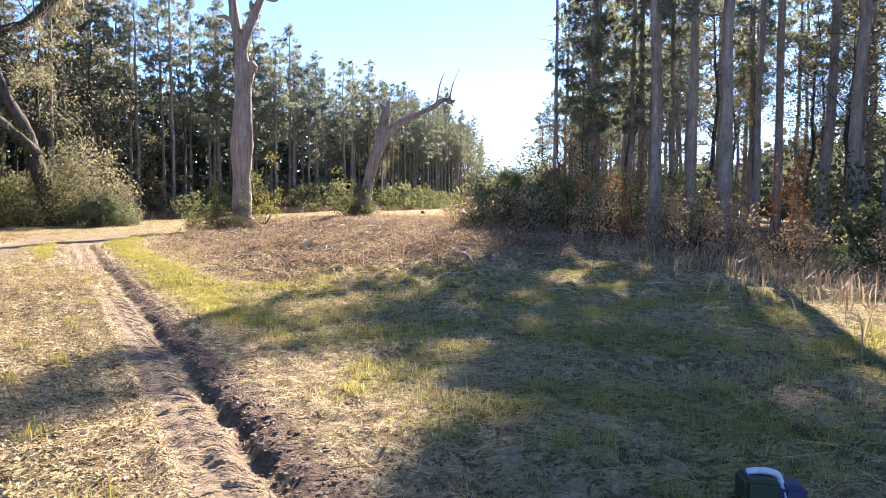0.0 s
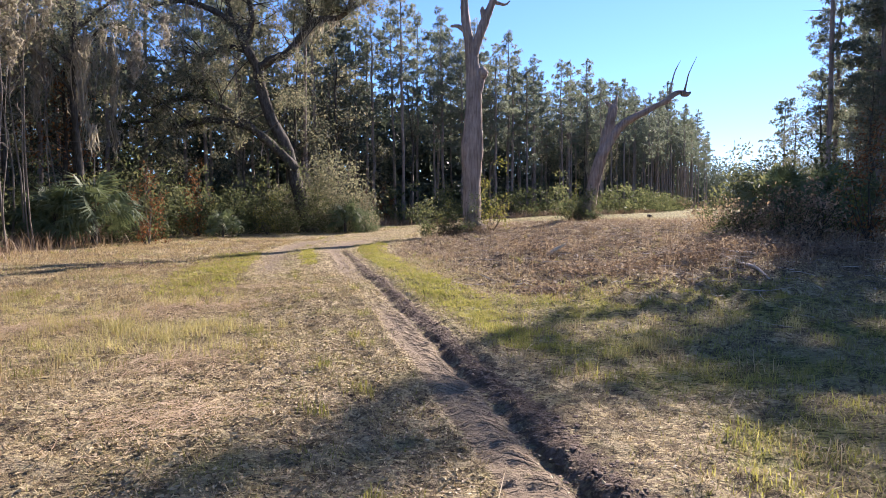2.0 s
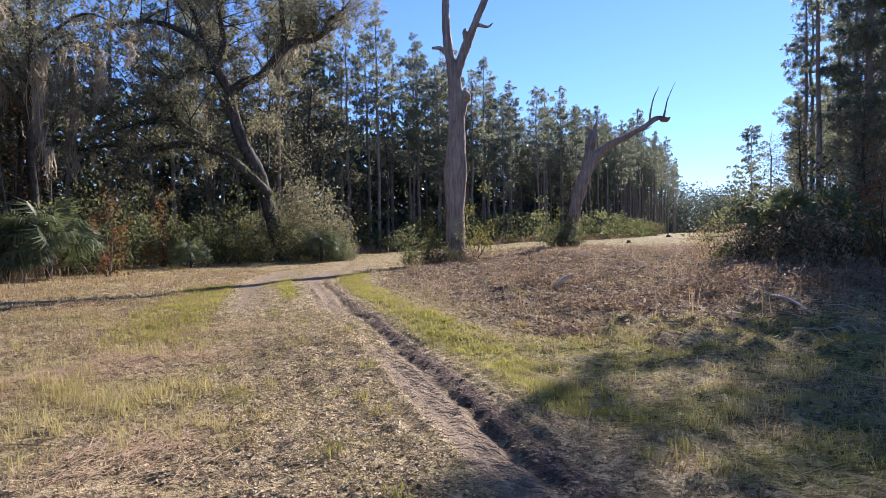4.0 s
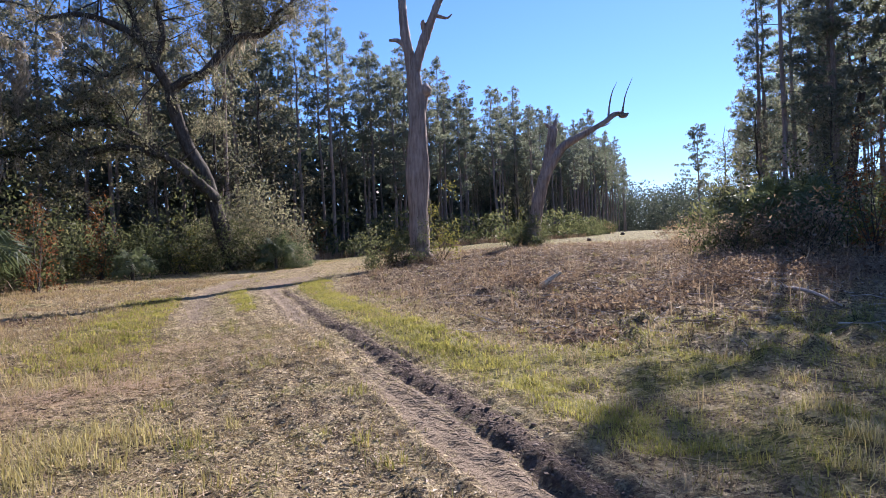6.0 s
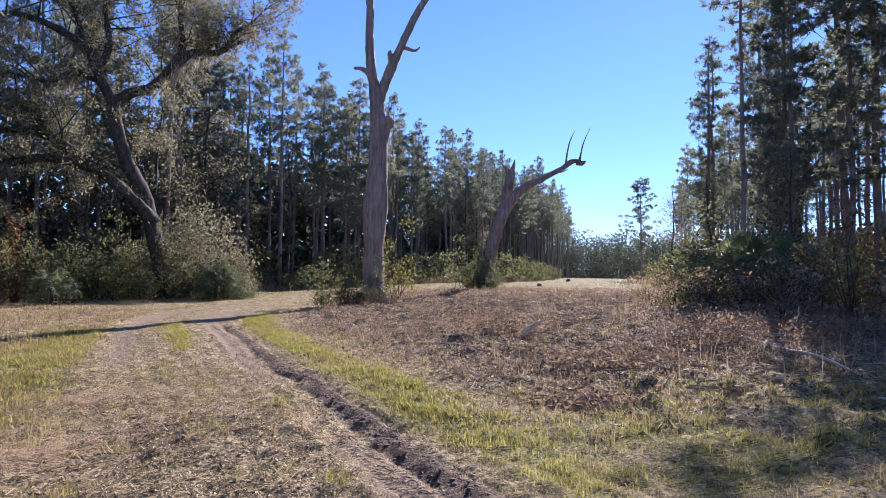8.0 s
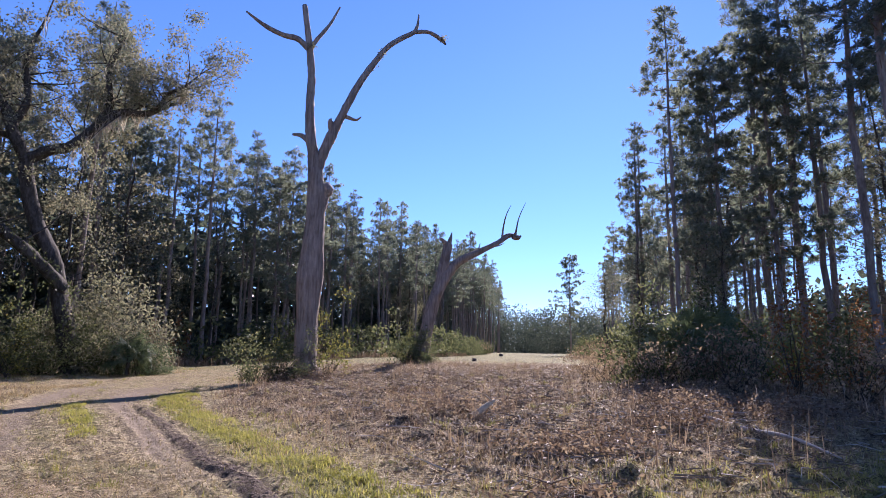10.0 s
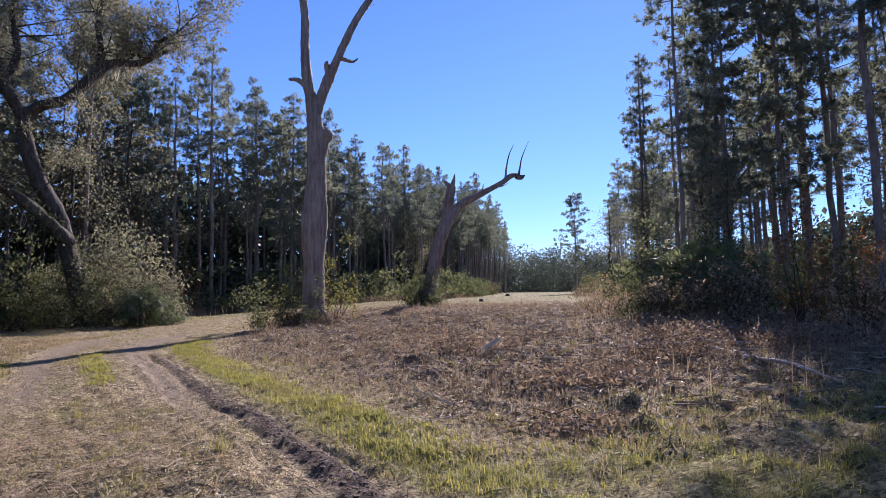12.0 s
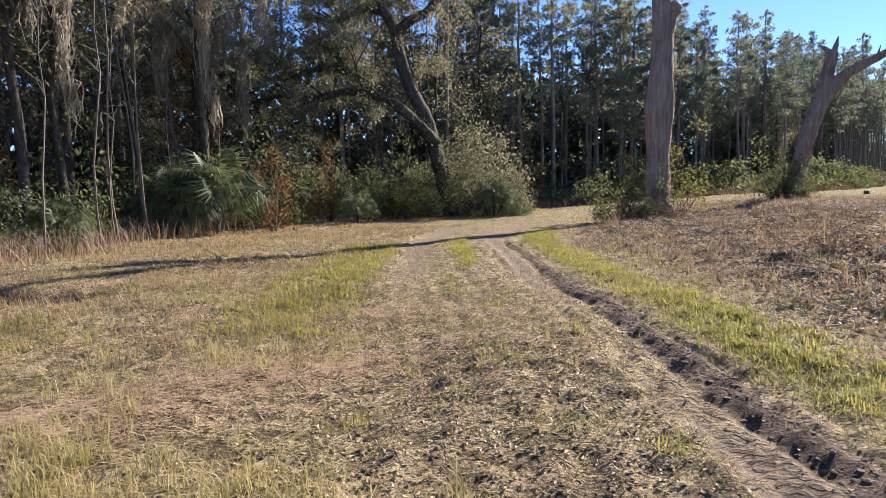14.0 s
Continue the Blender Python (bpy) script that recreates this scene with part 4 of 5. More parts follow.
PINES = [
    pine(101, 25.8, 40.0, 20.0, 0.5, 2.4, 0.9, 0.01, 0.15),
    pine(102, 29.8, 50.0, 19.5, 0.2, 2.9, 1.15, 0.01, 0.17),
    pine(103, -7.4, 60.0, 19.5, 0.48, 2.9, 1.0),
    pine(104, -4.0, 75.0, 24.0, 0.55, 3.2, 1.1),
    pine(105, -0.9, 75.0, 24.3, 0.58, 3.1, 1.1),
    pine(106, 28.2, 48.5, 20.0, 0.3, 2.7, 1.05),
    pine(107, 68.0, 127.0, 22.0, 0.3, 5.6, 1.8, broad=0.06),
    pine(108, 2.5, 72.0, 22.0, 0.52, 2.7, 1.0),
]
FAR_PINES = [
    pine(121, 21.0, 96.0, 23.0, 0.52, 3.1, 1.0, tuft=8, broad=0.065),
    pine(122, 36.0, 122.0, 22.0, 0.48, 3.0, 1.0, tuft=8, broad=0.065),
    pine(123, 55.0, 160.0, 24.0, 0.55, 3.2, 1.0, tuft=8, broad=0.065),
]
for _x, _y, _k, _s in ((14.6, 15.3, 5, 1.1), (15.3, 17.6, 0, 1.0), (13.8, 17.8, 7, 0.8), (18.6, 14.2, 3, 1.0), (20.4, 16.6, 4, 0.95), (23.5, 21.5, 2, 1.1), (16.2, 20.6, 7, 0.75), (21.1, 27.2, 0, 1.05)):
    again(PINES[_k], _x, _y, 70 * _k + 9 * _x, _s)
_r = rng_of(5)
WOODLAND = [
    broadleaf(201, -19.0, 24.0, 13.0, 6.0, MAT_OLIVE_LEAF, 1900, 0.2, "young hardwood with thin dull olive leaves"),
    broadleaf(202, -21.5, 31.0, 16.0, 6.5, MAT_OAK_LEAF, 2000, 0.2, "slender hardwood with dark olive leaves"),
    broadleaf(203, -22.5, 37.5, 12.0, 6.5, MAT_OLIVE_LEAF, 2000, 0.2, "young hardwood with thin dull olive leaves"),
    broadleaf(204, -21.0, 34.0, 11.0, 4.5, MAT_RUSSET_LEAF, 1500, 0.17, "slender tree with sparse russet autumn leaves"),
    broadleaf(205, -12.5, 47.0, 14.0, 7.0, MAT_OAK_LEAF, 2200, 0.2, "evergreen oak with a dense olive crown"),
]
for _x, _y in scattered(31, -2, 58, 3.9, 30, wood_edge_left, -1, 0.5):
    if _r.uniform() < 0.5:
        again(PINES[_r.integers(0, 8)] if wood_edge_left(_y) - _x < 13 else FAR_PINES[_r.integers(0, 3)], _x, _y, _r.uniform(0, 360), _r.uniform(0.8, 1.1))
    else:
        again(WOODLAND[_r.choice(5, p=(0.22, 0.26, 0.2, 0.08, 0.24))], _x, _y, _r.uniform(0, 360), _r.uniform(0.7, 1.25))
for _x, _y in scattered(32, 58, 128, 3.8, 20, wood_edge_left, -1, 2.0):
    if _r.uniform() < 0.86:
        again(PINES[_r.integers(2, 8)] if _y < 84 and wood_edge_left(_y) - _x < 12 else FAR_PINES[_r.integers(0, 3)], _x, _y, _r.uniform(0, 360), _r.uniform(0.8, 1.06) * (1.0 if _y < 70 else 0.91))
    else:
        again(WOODLAND[_r.choice((0, 1, 4))], _x, _y, _r.uniform(0, 360), _r.uniform(0.7, 1.2))
for _x, _y in scattered(33, 128, 202, 4.4, 14, wood_edge_left, -1):
    again(FAR_PINES[_r.integers(0, 3)], _x, _y, _r.uniform(0, 360), _r.uniform(0.9, 1.15))
for _x, _y in scattered(34, 2, 50, 4.8, 11, wood_edge_right, 1, 0.6):
    again(PINES[_r.choice((0, 2, 3, 4, 7))], _x, _y, _r.uniform(0, 360), _r.uniform(0.75, 1.0))
for _x, _y in scattered(36, 0, 34, 5.2, 13, lambda q: wood_edge_right(q) + 11, 1):
    again(FAR_PINES[_r.integers(0, 3)], _x, _y, _r.uniform(0, 360), _r.uniform(0.7, 0.95))
for _x, _y in scattered(35, 50, 124, 4.8, 18, wood_edge_right, 1, 1.0):
    again(FAR_PINES[_r.integers(0, 3)] if _y > 66 else PINES[_r.integers(0, 8)], _x, _y, _r.uniform(0, 360), _r.uniform(0.72, 0.98))

for _x, _y in scattered(37, 5, 31, 4.4, 12, lambda q: wood_edge_right(q) + 3, 1):
    again(WOODLAND[_r.choice((0, 1, 2, 4))], _x, _y, _r.uniform(0, 360), _r.uniform(0.55, 0.85))

# ---- undergrowth ----
DARK = bush(301, -18.8, 29.5, 3.2, 3.4, MAT_DARK_LEAF, 1300, 0.19, label="dense dark green evergreen shrub under the trees")
OLIVE = bush(302, -7.6, 41.4, 5.6, 4.2, MAT_OLIVE_LEAF, 4600, 0.2, label="large silvery olive shrub sunlit at the wood's edge", lumps=44, ragged=1.25)
LOWOL = bush(303, -6.6, 40.4, 2.2, 3.0, MAT_PALM_LEAF, 2000, 0.13, label="low bright green shrub at the wood's edge")
RUSSET = bush(304, -14.3, 29.6, 3.4, 1.5, MAT_RUSSET_LEAF, 900, 0.12, name="sapling", label="thin sapling with russet dead leaves", lumps=26)
TAN = bush(305, 9.6, 19.6, 2.0, 2.4, MAT_TAN_LEAF, 1000, 0.12, label="tangled dry tan weeds and brambles", stems=20, lumps=30)
YELLOW = bush(306, -11.4, 38.6, 3.0, 1.8, MAT_YELLOW_LEAF, 700, 0.12, label="thin shrub with yellowing leaves", lumps=16)
for _x, _y in scattered(41, 2, 58, 2.9, 12, thicket_edge_left, -1):
    _u = _r.uniform()
    again(DARK if _u < 0.66 else (OLIVE if _u < 0.73 else (RUSSET if _u < 0.82 else (YELLOW if _u < 0.86 else LOWOL))), _x + 0.8, _y, _r.uniform(0, 360), _r.uniform(0.6, 1.3) * (0.7 if 0.66 < _u < 0.73 else 1))
DIM = bush(307, 2.0, 64.0, 3.0, 3.4, MAT_DARK_LEAF, 460, 0.34, label="dense dark green evergreen shrub under the trees")
for _x, _y in scattered(42, 57, 130, 3.3, 8, wood_edge_left, -1):
    _u = _r.uniform()
    again(DIM if _u < 0.68 else (YELLOW if _u < 0.73 else (TAN if _u < 0.96 else LOWOL)), _x + 2.0, _y, _r.uniform(0, 360), _r.uniform(0.6, 1.4))
for _x, _y in scattered(43, 4, 50, 3.1, 11, lambda q: wood_edge_right(q) - 4.5, 1):
    _u = _r.uniform()
    again(TAN if _u < 0.38 else (DARK if _u < 0.7 else (RUSSET if _u < 0.84 else (YELLOW if _u < 0.93 else LOWOL))), _x, _y, _r.uniform(0, 360), _r.uniform(0.6, 1.15))
for _x, _y in scattered(44, 50, 124, 3.6, 8, lambda q: wood_edge_right(q) - 3.0, 1):
    again(DIM if _r.uniform() < 0.7 else TAN, _x, _y, _r.uniform(0, 360), _r.uniform(0.8, 1.6))
# plants round the dead trees' feet
for _b, _x, _y, _s in ((YELLOW, -0.3, 33.3, 0.75), (DARK, 0.2, 33.1, 0.55), (DARK, -1.2, 33.4, 0.72), (TAN, -0.6, 32.8, 0.6), (TAN, 1.4, 33.1, 0.45), (YELLOW, 1.8, 35.0, 1.2), (DARK, 8.8, 46.9, 0.95), (LOWOL, 9.3, 47.3, 0.9), (YELLOW, 8.6, 47.2, 0.9), (DARK, 10.5, 46.9, 0.4),
                       (LOWOL, -5.9, 40.6, 0.7), (DARK, -9.0, 40.6, 0.9), (DARK, -10.6, 40.4, 1.0), (DARK, -12.2, 39.6, 1.1), (OLIVE, -9.4, 43.2, 0.8), (OLIVE, -6.2, 41.6, 0.55), (OLIVE, -11.6, 42.6, 0.6), (DARK, -13.6, 36.8, 1.0)):
    again(_b, _x, _y, 40 * _x + 13 * _y, _s)
for _b, _x, _y, _s in ((DARK, 9.4, 22.6, 0.8), (LOWOL, 10.7, 21.4, 0.9), (YELLOW, 12.0, 21.0, 0.85), (TAN, 9.9, 21.6, 0.8), (DARK, 11.2, 23.4, 0.9), (DARK, 13.4, 24.6, 0.9), (TAN, 8.7, 21.0, 0.7), (DARK, 14.4, 27.0, 0.9), (TAN, 10.2, 20.0, 0.8), (TAN, 11.4, 17.6, 0.9), (TAN, 12.4, 15.4, 0.8), (RUSSET, 12.2, 16.6, 0.7), (TAN, 12.8, 13.2, 0.8), (YELLOW, 13.0, 14.4, 0.7), (TAN, 13.0, 11.2, 0.7), (RUSSET, 13.6, 12.2, 0.75), (TAN, 13.4, 9.2, 0.7), (LOWOL, 13.2, 10.2, 0.4), (TAN, 9.2, 24.6, 0.7), (TAN, 10.6, 27.6, 0.8), (RUSSET, 11.4, 19.2, 1.0), (RUSSET, 12.6, 18.4, 0.9)):
    again(_b, _x, _y, 40 * _x + 13 * _y, _s)
for _k, _x, _y, _s in ((0, 17.2, 27.8, 0.5), (2, 19.4, 30.4, 0.52), (0, 21.0, 33.0, 0.6), (1, 22.4, 35.0, 0.75), (4, 24.5, 43.0, 0.7), (4, 30.0, 56.0, 0.7)):
    again(WOODLAND[_k], _x, _y, 31 * _x, _s)
pine(109, 17.1, 30.4, 18.0, 0.7, 1.7, 0.6, 0.0, 0.11)
leaning_tree(28.6, 40.6)
for _k, _x, _y, _s in ((7, 20.5, 31.5, 0.76), (5, 22.4, 34.6, 0.84), (6, 18.6, 29.2, 0.7), (5, 27.4, 43.4, 0.9), (6, 19.8, 27.2, 0.74)):
    again(PINES[_k], _x, _y, 47 * _x, _s)
PALM = palmetto(401, -16.0, 28.3, 1.15, 40, 1.7)
for _x, _y, _s in ((-17.9, 28.9, 0.75), (-12.6, 34.4, 0.5), (-6.9, 39.6, 0.6), (10.4, 22.0, 0.75), (12.9, 23.6, 0.8), (-17.2, 27.6, 0.85), (-17.0, 22.0, 0.5)):
    again(PALM, _x, _y, 57 * _x, _s)


# ---- far woods ----
def far_woods():
    r = rng_of(51)
    s = Soup()
    n = 760
    d, a = r.uniform(235, 330, n), np.radians(r.uniform(6, 46, n))
    cx, cy = np.sin(a) * d, np.cos(a) * d
    h = r.uniform(11, 18.5, n)
    at = np.repeat(np.stack([cx, cy, land(cx, cy)], 1), 230, 0)
    up = r.uniform(0.0, 1, len(at)) ** 1.05
    at = at + np.stack([r.normal(0, 2.0, len(at)) * (1.15 - up * 0.7), r.normal(0, 2.0, len(at)), np.repeat(h, 230) * up], 1)
    leaves(s, at, 0.8, 0.55, r)
    return tagged(new("far_woods", s.mesh("far_woods", MAT_FAR)), "distant line of mixed green woods", "woods", kind="stuff")


far_woods()


def deep_wood():
    """The dense inner wood behind the first trees."""
    r = rng_of(52)
    s = Soup()
    for edge, side, d0, y1 in ((wood_edge_left, -1, 22, 200), (wood_edge_right, 1, 22, 190)):
        n = 20000 if side < 0 else 7000
        y = -10 + (y1 + 10) * r.uniform(0, 1, n)
        x = edge(y) + side * (d0 * np.where(y > 110, 0.5, 1) + r.uniform(0, 14, n))
        z = land(x, y) + (15 if side < 0 else 8) * r.uniform(0, 1, n) ** 1.5
        at = np.repeat(np.stack([x, y, z], 1), 4, 0)
        leaves(s, at + r.normal(0, 0.8, at.shape), 1.15, 0.8, r)
        # low thicket
        n = 12000 if side < 0 else 5000
        y = -10 + (y1 + 10) * r.uniform(0, 1, n)
        x = edge(y) + side * (d0 * np.where(y > 110, 0.5, 0.8) + r.uniform(0, 10, n))
        at = np.repeat(np.stack([x, y, land(x, y) + 4.0 * r.uniform(0, 1, n)], 1), 4, 0)
        leaves(s, at + r.normal(0, 0.5, at.shape), 0.9, 0.6, r)
    return tagged(new("deep_wood", s.mesh("deep_wood", MAT_FAR)), "dense green inner woodland behind the first trees", "woods", kind="stuff")


deep_wood()


# ---- grass, litter and debris ----
def spread(seed, n, x0, x1, y0, y1, power=1.0):
    """Random places, thicker towards the near end."""
    r = rng_of(seed)
    y = y0 + (y1 - y0) * r.uniform(0, 1, n) ** power
    x = r.uniform(x0, x1, n)
    return r, x, y


def bare(x, y):
    """Where nothing grows: the tyre print, rut and wheel tracks."""
    u = x - rut_line(y)
    b = ease(-0.55, -0.35, u) * (1 - ease(-0.12, 0.0, u)) * (1 - 0.65 * ease(9.5, 14, y))
    b = np.maximum(b, 0.95 * ease(-0.15, -0.05, u) * (1 - ease(0.3, 0.62, u))) * (1 - ease(20, 27, y))
    return np.maximum(b, 0.85 * ease(14, 19, y) * (1 - ease(27, 34, y)) * np.maximum(np.exp(-(((u + 0.5) / 0.45) ** 2)), np.exp(-(((u + 2.35) / 0.45) ** 2))))


def stuff(name, soup, material, label, category):
    return tagged(new(name, soup.mesh(name, material)), label, category, kind="stuff")


def cover():
    live, dry, weed, fallen = Soup(), Soup(), Soup(), Soup()

    def keep(r, x, y, chance):
        k = r.uniform(0, 1, len(x)) < chance
        x, y = x[k], y[k]
        return np.stack([x, y, height(x, y) - 0.005], 1)

    # short turf close by
    r, x, y = spread(61, 420000, -9, 9, 1.0, 16, 1.35)
    g = grass_strip(x, y) * (1 - bare(x, y))
    blades(live, keep(r, x, y, g * 0.9), 0.07, 0.007, r, 1.1, 0.35, True)
    r, x, y = spread(62, 420000, -10, 9, 1.0, 17, 1.35)
    blades(dry, keep(r, x, y, 0.5 * (1 - bare(x, y)) * (1 - 0.5 * grass_strip(x, y))), 0.06, 0.008, r, 1.7, 0.35, True)
    # farther turf
    r, x, y = spread(63, 170000, -16, 16, 12, 42, 1.6)
    g = grass_strip(x, y) * (1 - bare(x, y)) * (1 - 0.8 * brush_zone(x, y))
    blades(live, keep(r, x, y, g), 0.085, 0.014, r, 1.1, 0.35, True)
    r, x, y = spread(64, 190000, -18, 22, 12, 60, 1.5)
    blades(dry, keep(r, x, y, 0.75 * (1 - bare(x, y)) * (1 - 0.3 * brush_zone(x, y))), 0.085, 0.014, r, 1.6, 0.35, True)
    # dead weeds of the churned ground
    r, x, y = spread(65, 190000, -4, 22, 10, 48, 1.5)
    blades(weed, keep(r, x, y, brush_zone(x, y) * (0.35 + 0.65 * ease(-0.3, 0.6, waves(x, y, 1.7, 13)))), 0.12, 0.015, r, 1.3, 0.35, True)
    # tufts
    r, x, y = spread(66, 900, -9, 9, 1.5, 30, 1.2)
    k = (r.uniform(0, 1, len(x)) < grass_strip(x, y) * 0.9 + 0.1) & (bare(x, y) < 0.2)
    x, y = np.repeat(x[k], 42), np.repeat(y[k], 42)
    x, y = x + r.normal(0, 0.07, len(x)), y + r.normal(0, 0.07, len(x))
    blades(live, np.stack([x, y, height(x, y)], 1), 0.15, 0.0065, r, 0.7, 0.6)
    r, x, y = spread(67, 420, -13, 12, 2.5, 26, 1.1)
    k = (np.abs(x - rut_line(y) + 1.2) > 2.0)
    x, y = np.repeat(x[k], 40), np.repeat(y[k], 40)
    x, y = x + r.normal(0, 0.1, len(x)), y + r.normal(0, 0.1, len(x))
    blades(dry, np.stack([x, y, height(x, y)], 1), 0.2, 0.006, r, 0.8, 0.6)
    # rough clumps across the clearing
    for soup, seed, n, tall, lean in ((dry, 81, 1500, 0.2, 0.7), (weed, 82, 3200, 0.26, 0.8), (live, 83, 900, 0.18, 0.6), (dry, 84, 1500, 0.2, 0.8), (weed, 85, 700, 0.16, 0.9)):
        r, x, y = spread(seed, n, -17, 20 if seed < 84 else -4.5, 7, 50 if seed < 84 else 33, 1.4)
        z = brush_zone(x, y)
        k = (bare(x, y) < 0.15) & (r.uniform(0, 1, n) < (z if seed == 82 else 0.8 if seed > 83 else (1 - 0.6 * z) * (0.25 + 0.75 * ease(-0.2, 0.7, waves(x, y, 3.1, seed))))) & (np.abs(x - rut_line(y) + 1.2) > 1.7)
        x, y = np.repeat(x[k], 26), np.repeat(y[k], 26)
        x, y = x + r.normal(0, 0.14, len(x)), y + r.normal(0, 0.14, len(x))
        for lo, hi, wd in ((0, 12, 0.005), (12, 20, 0.009), (20, 60, 0.016)):
            q = (y >= lo) & (y < hi)
            blades(soup, np.stack([x[q], y[q], height(x[q], y[q])], 1), tall * (0.5 if hi == 12 else 0.75), wd, r, lean * 1.3, 0.6)
    # upright dead stalks
    r, x, y = spread(86, 500, -2, 16, 11, 46, 1.3)
    k = r.uniform(0, 1, len(x)) < brush_zone(x, y)
    x, y = np.repeat(x[k], 5), np.repeat(y[k], 5)
    x, y = x + r.normal(0, 0.06, len(x)), y + r.normal(0, 0.06, len(x))
    blades(weed, np.stack([x, y, height(x, y)], 1), 0.5, 0.012, r, 0.22, 0.1)
    # tall dry growth along the woods
    for seed, edge, side in ((68, lambda q: wood_edge_left(q) + 0.6, 1), (69, lambda q: wood_edge_right(q) - 5.5, 1)):
        r, _, y = spread(seed, 26000 if seed == 68 else 9000, 0, 1, 3, 95, 1.2)
        x = edge(y) + r.normal(0, 1.3, len(y))
        blades(weed, np.stack([x, y, height(x, y)], 1), 0.75 if seed == 68 else 0.5, 0.022, r, 0.45)
    # fallen leaves
    r, x, y = spread(70, 240000, -9, 8, 1.0, 22, 1.9)
    u = x - rut_line(y)
    p = keep(r, x, y, (1 - 0.93 * bare(x, y)) * (0.25 + 0.75 * ease(-4.5, -3, u) * (1 - ease(-0.2, 0.9, u))) * (1 - 0.5 * grass_strip(x, y)))
    p[:, 2] += 0.006
    leaves(fallen, p, 0.03, 0.02, r, 0.0, 0.85)
    # thick litter on the crown of the track
    r, x, y = spread(71, 52000, -5, 3, 1.2, 13, 1.5)
    u = x - rut_line(y)
    p = keep(r, x, y, ease(-3.6, -2.6, u) * (1 - ease(-0.8, -0.45, u)) * (0.3 + 0.7 * ease(-0.4, 0.4, waves(x, y, 0.8, 19))))
    p[:, 2] += 0.014
    leaves(fallen, p, 0.042, 0.026, r, 0.0, 0.75)
    # chopped leaves and bark on the churned ground
    chips = Soup()
    r, x, y = spread(73, 120000, -3, 20, 10, 44, 1.5)
    p = keep(r, x, y, brush_zone(x, y) * (0.25 + 0.75 * ease(-0.5, 0.4, waves(x, y, 1.3, 23))))
    p[:, 2] += r.uniform(0.0, 0.05, len(p))
    leaves(chips, p, 0.085, 0.04, r, 0.0, 0.45)
    stuff("chopped_leaves", chips, MAT_CHIP, "brown chopped leaves and bark on churned ground", "leaves")
    stuff("grass", live, MAT_GRASS, "live yellow-green grass in strips and tufts", "grass")
    stuff("dry_grass", dry, MAT_DRY_GRASS, "dry straw-coloured mown grass and stalks", "grass")
    stuff("dead_weeds", weed, MAT_WEED, "brown dead weeds on churned ground", "weeds")
    stuff("leaf_litter", fallen, MAT_LITTER, "scattered tan and brown fallen leaves", "leaves")


def debris():
    """Cut sticks strewn over the churned ground, and straw on the verge."""
    s, pale, r = Soup(), Soup(), rng_of(72)
    n = 0
    while n < 5200:
        x, y = r.uniform(0, 14), r.uniform(9, 34)
        if r.uniform() > brush_zone(x, y) + 0.25 * (x > 2):
            continue
        a, ln = r.uniform(0, 6.3), r.uniform(0.12, 0.8)
        p = np.array((x, y, on_ground(x, y) + 0.03))
        d = np.array((np.cos(a), np.sin(a), r.normal(0, 0.12))) * ln
        tube(s if n % 4 else pale, [p, p + d * 0.5 + r.normal(0, 0.04, 3), p + d], [r.uniform(0.004, 0.014), 0.003], 4, cap=False)
        n += 1
    stuff("cut_sticks", s, MAT_STICK, "cut sticks and chopped brush strewn on the ground", "sticks")
    stuff("bleached_sticks", pale, MAT_PALE_STICK, "pale bleached sticks strewn on the churned ground", "sticks")
    s = Soup()
    for k in range(2600):
        x, y = r.uniform(-9, 8), 1.5 + 16 * r.uniform() ** 1.3
        if bare(x, y) > 0.3:
            continue
        a, ln = r.uniform(0, 6.3), r.uniform(0.06, 0.4)
        p = np.array((x, y, on_ground(x, y) + 0.02))
        tube(s, [p, p + np.array((np.cos(a), np.sin(a), r.normal(0.02, 0.12))) * ln], [0.0035, 0.002], 3, cap=False)
    stuff("straw", s, MAT_DRY_GRASS, "loose pale straw stalks on the mown verge", "straw")


cover()
debris()


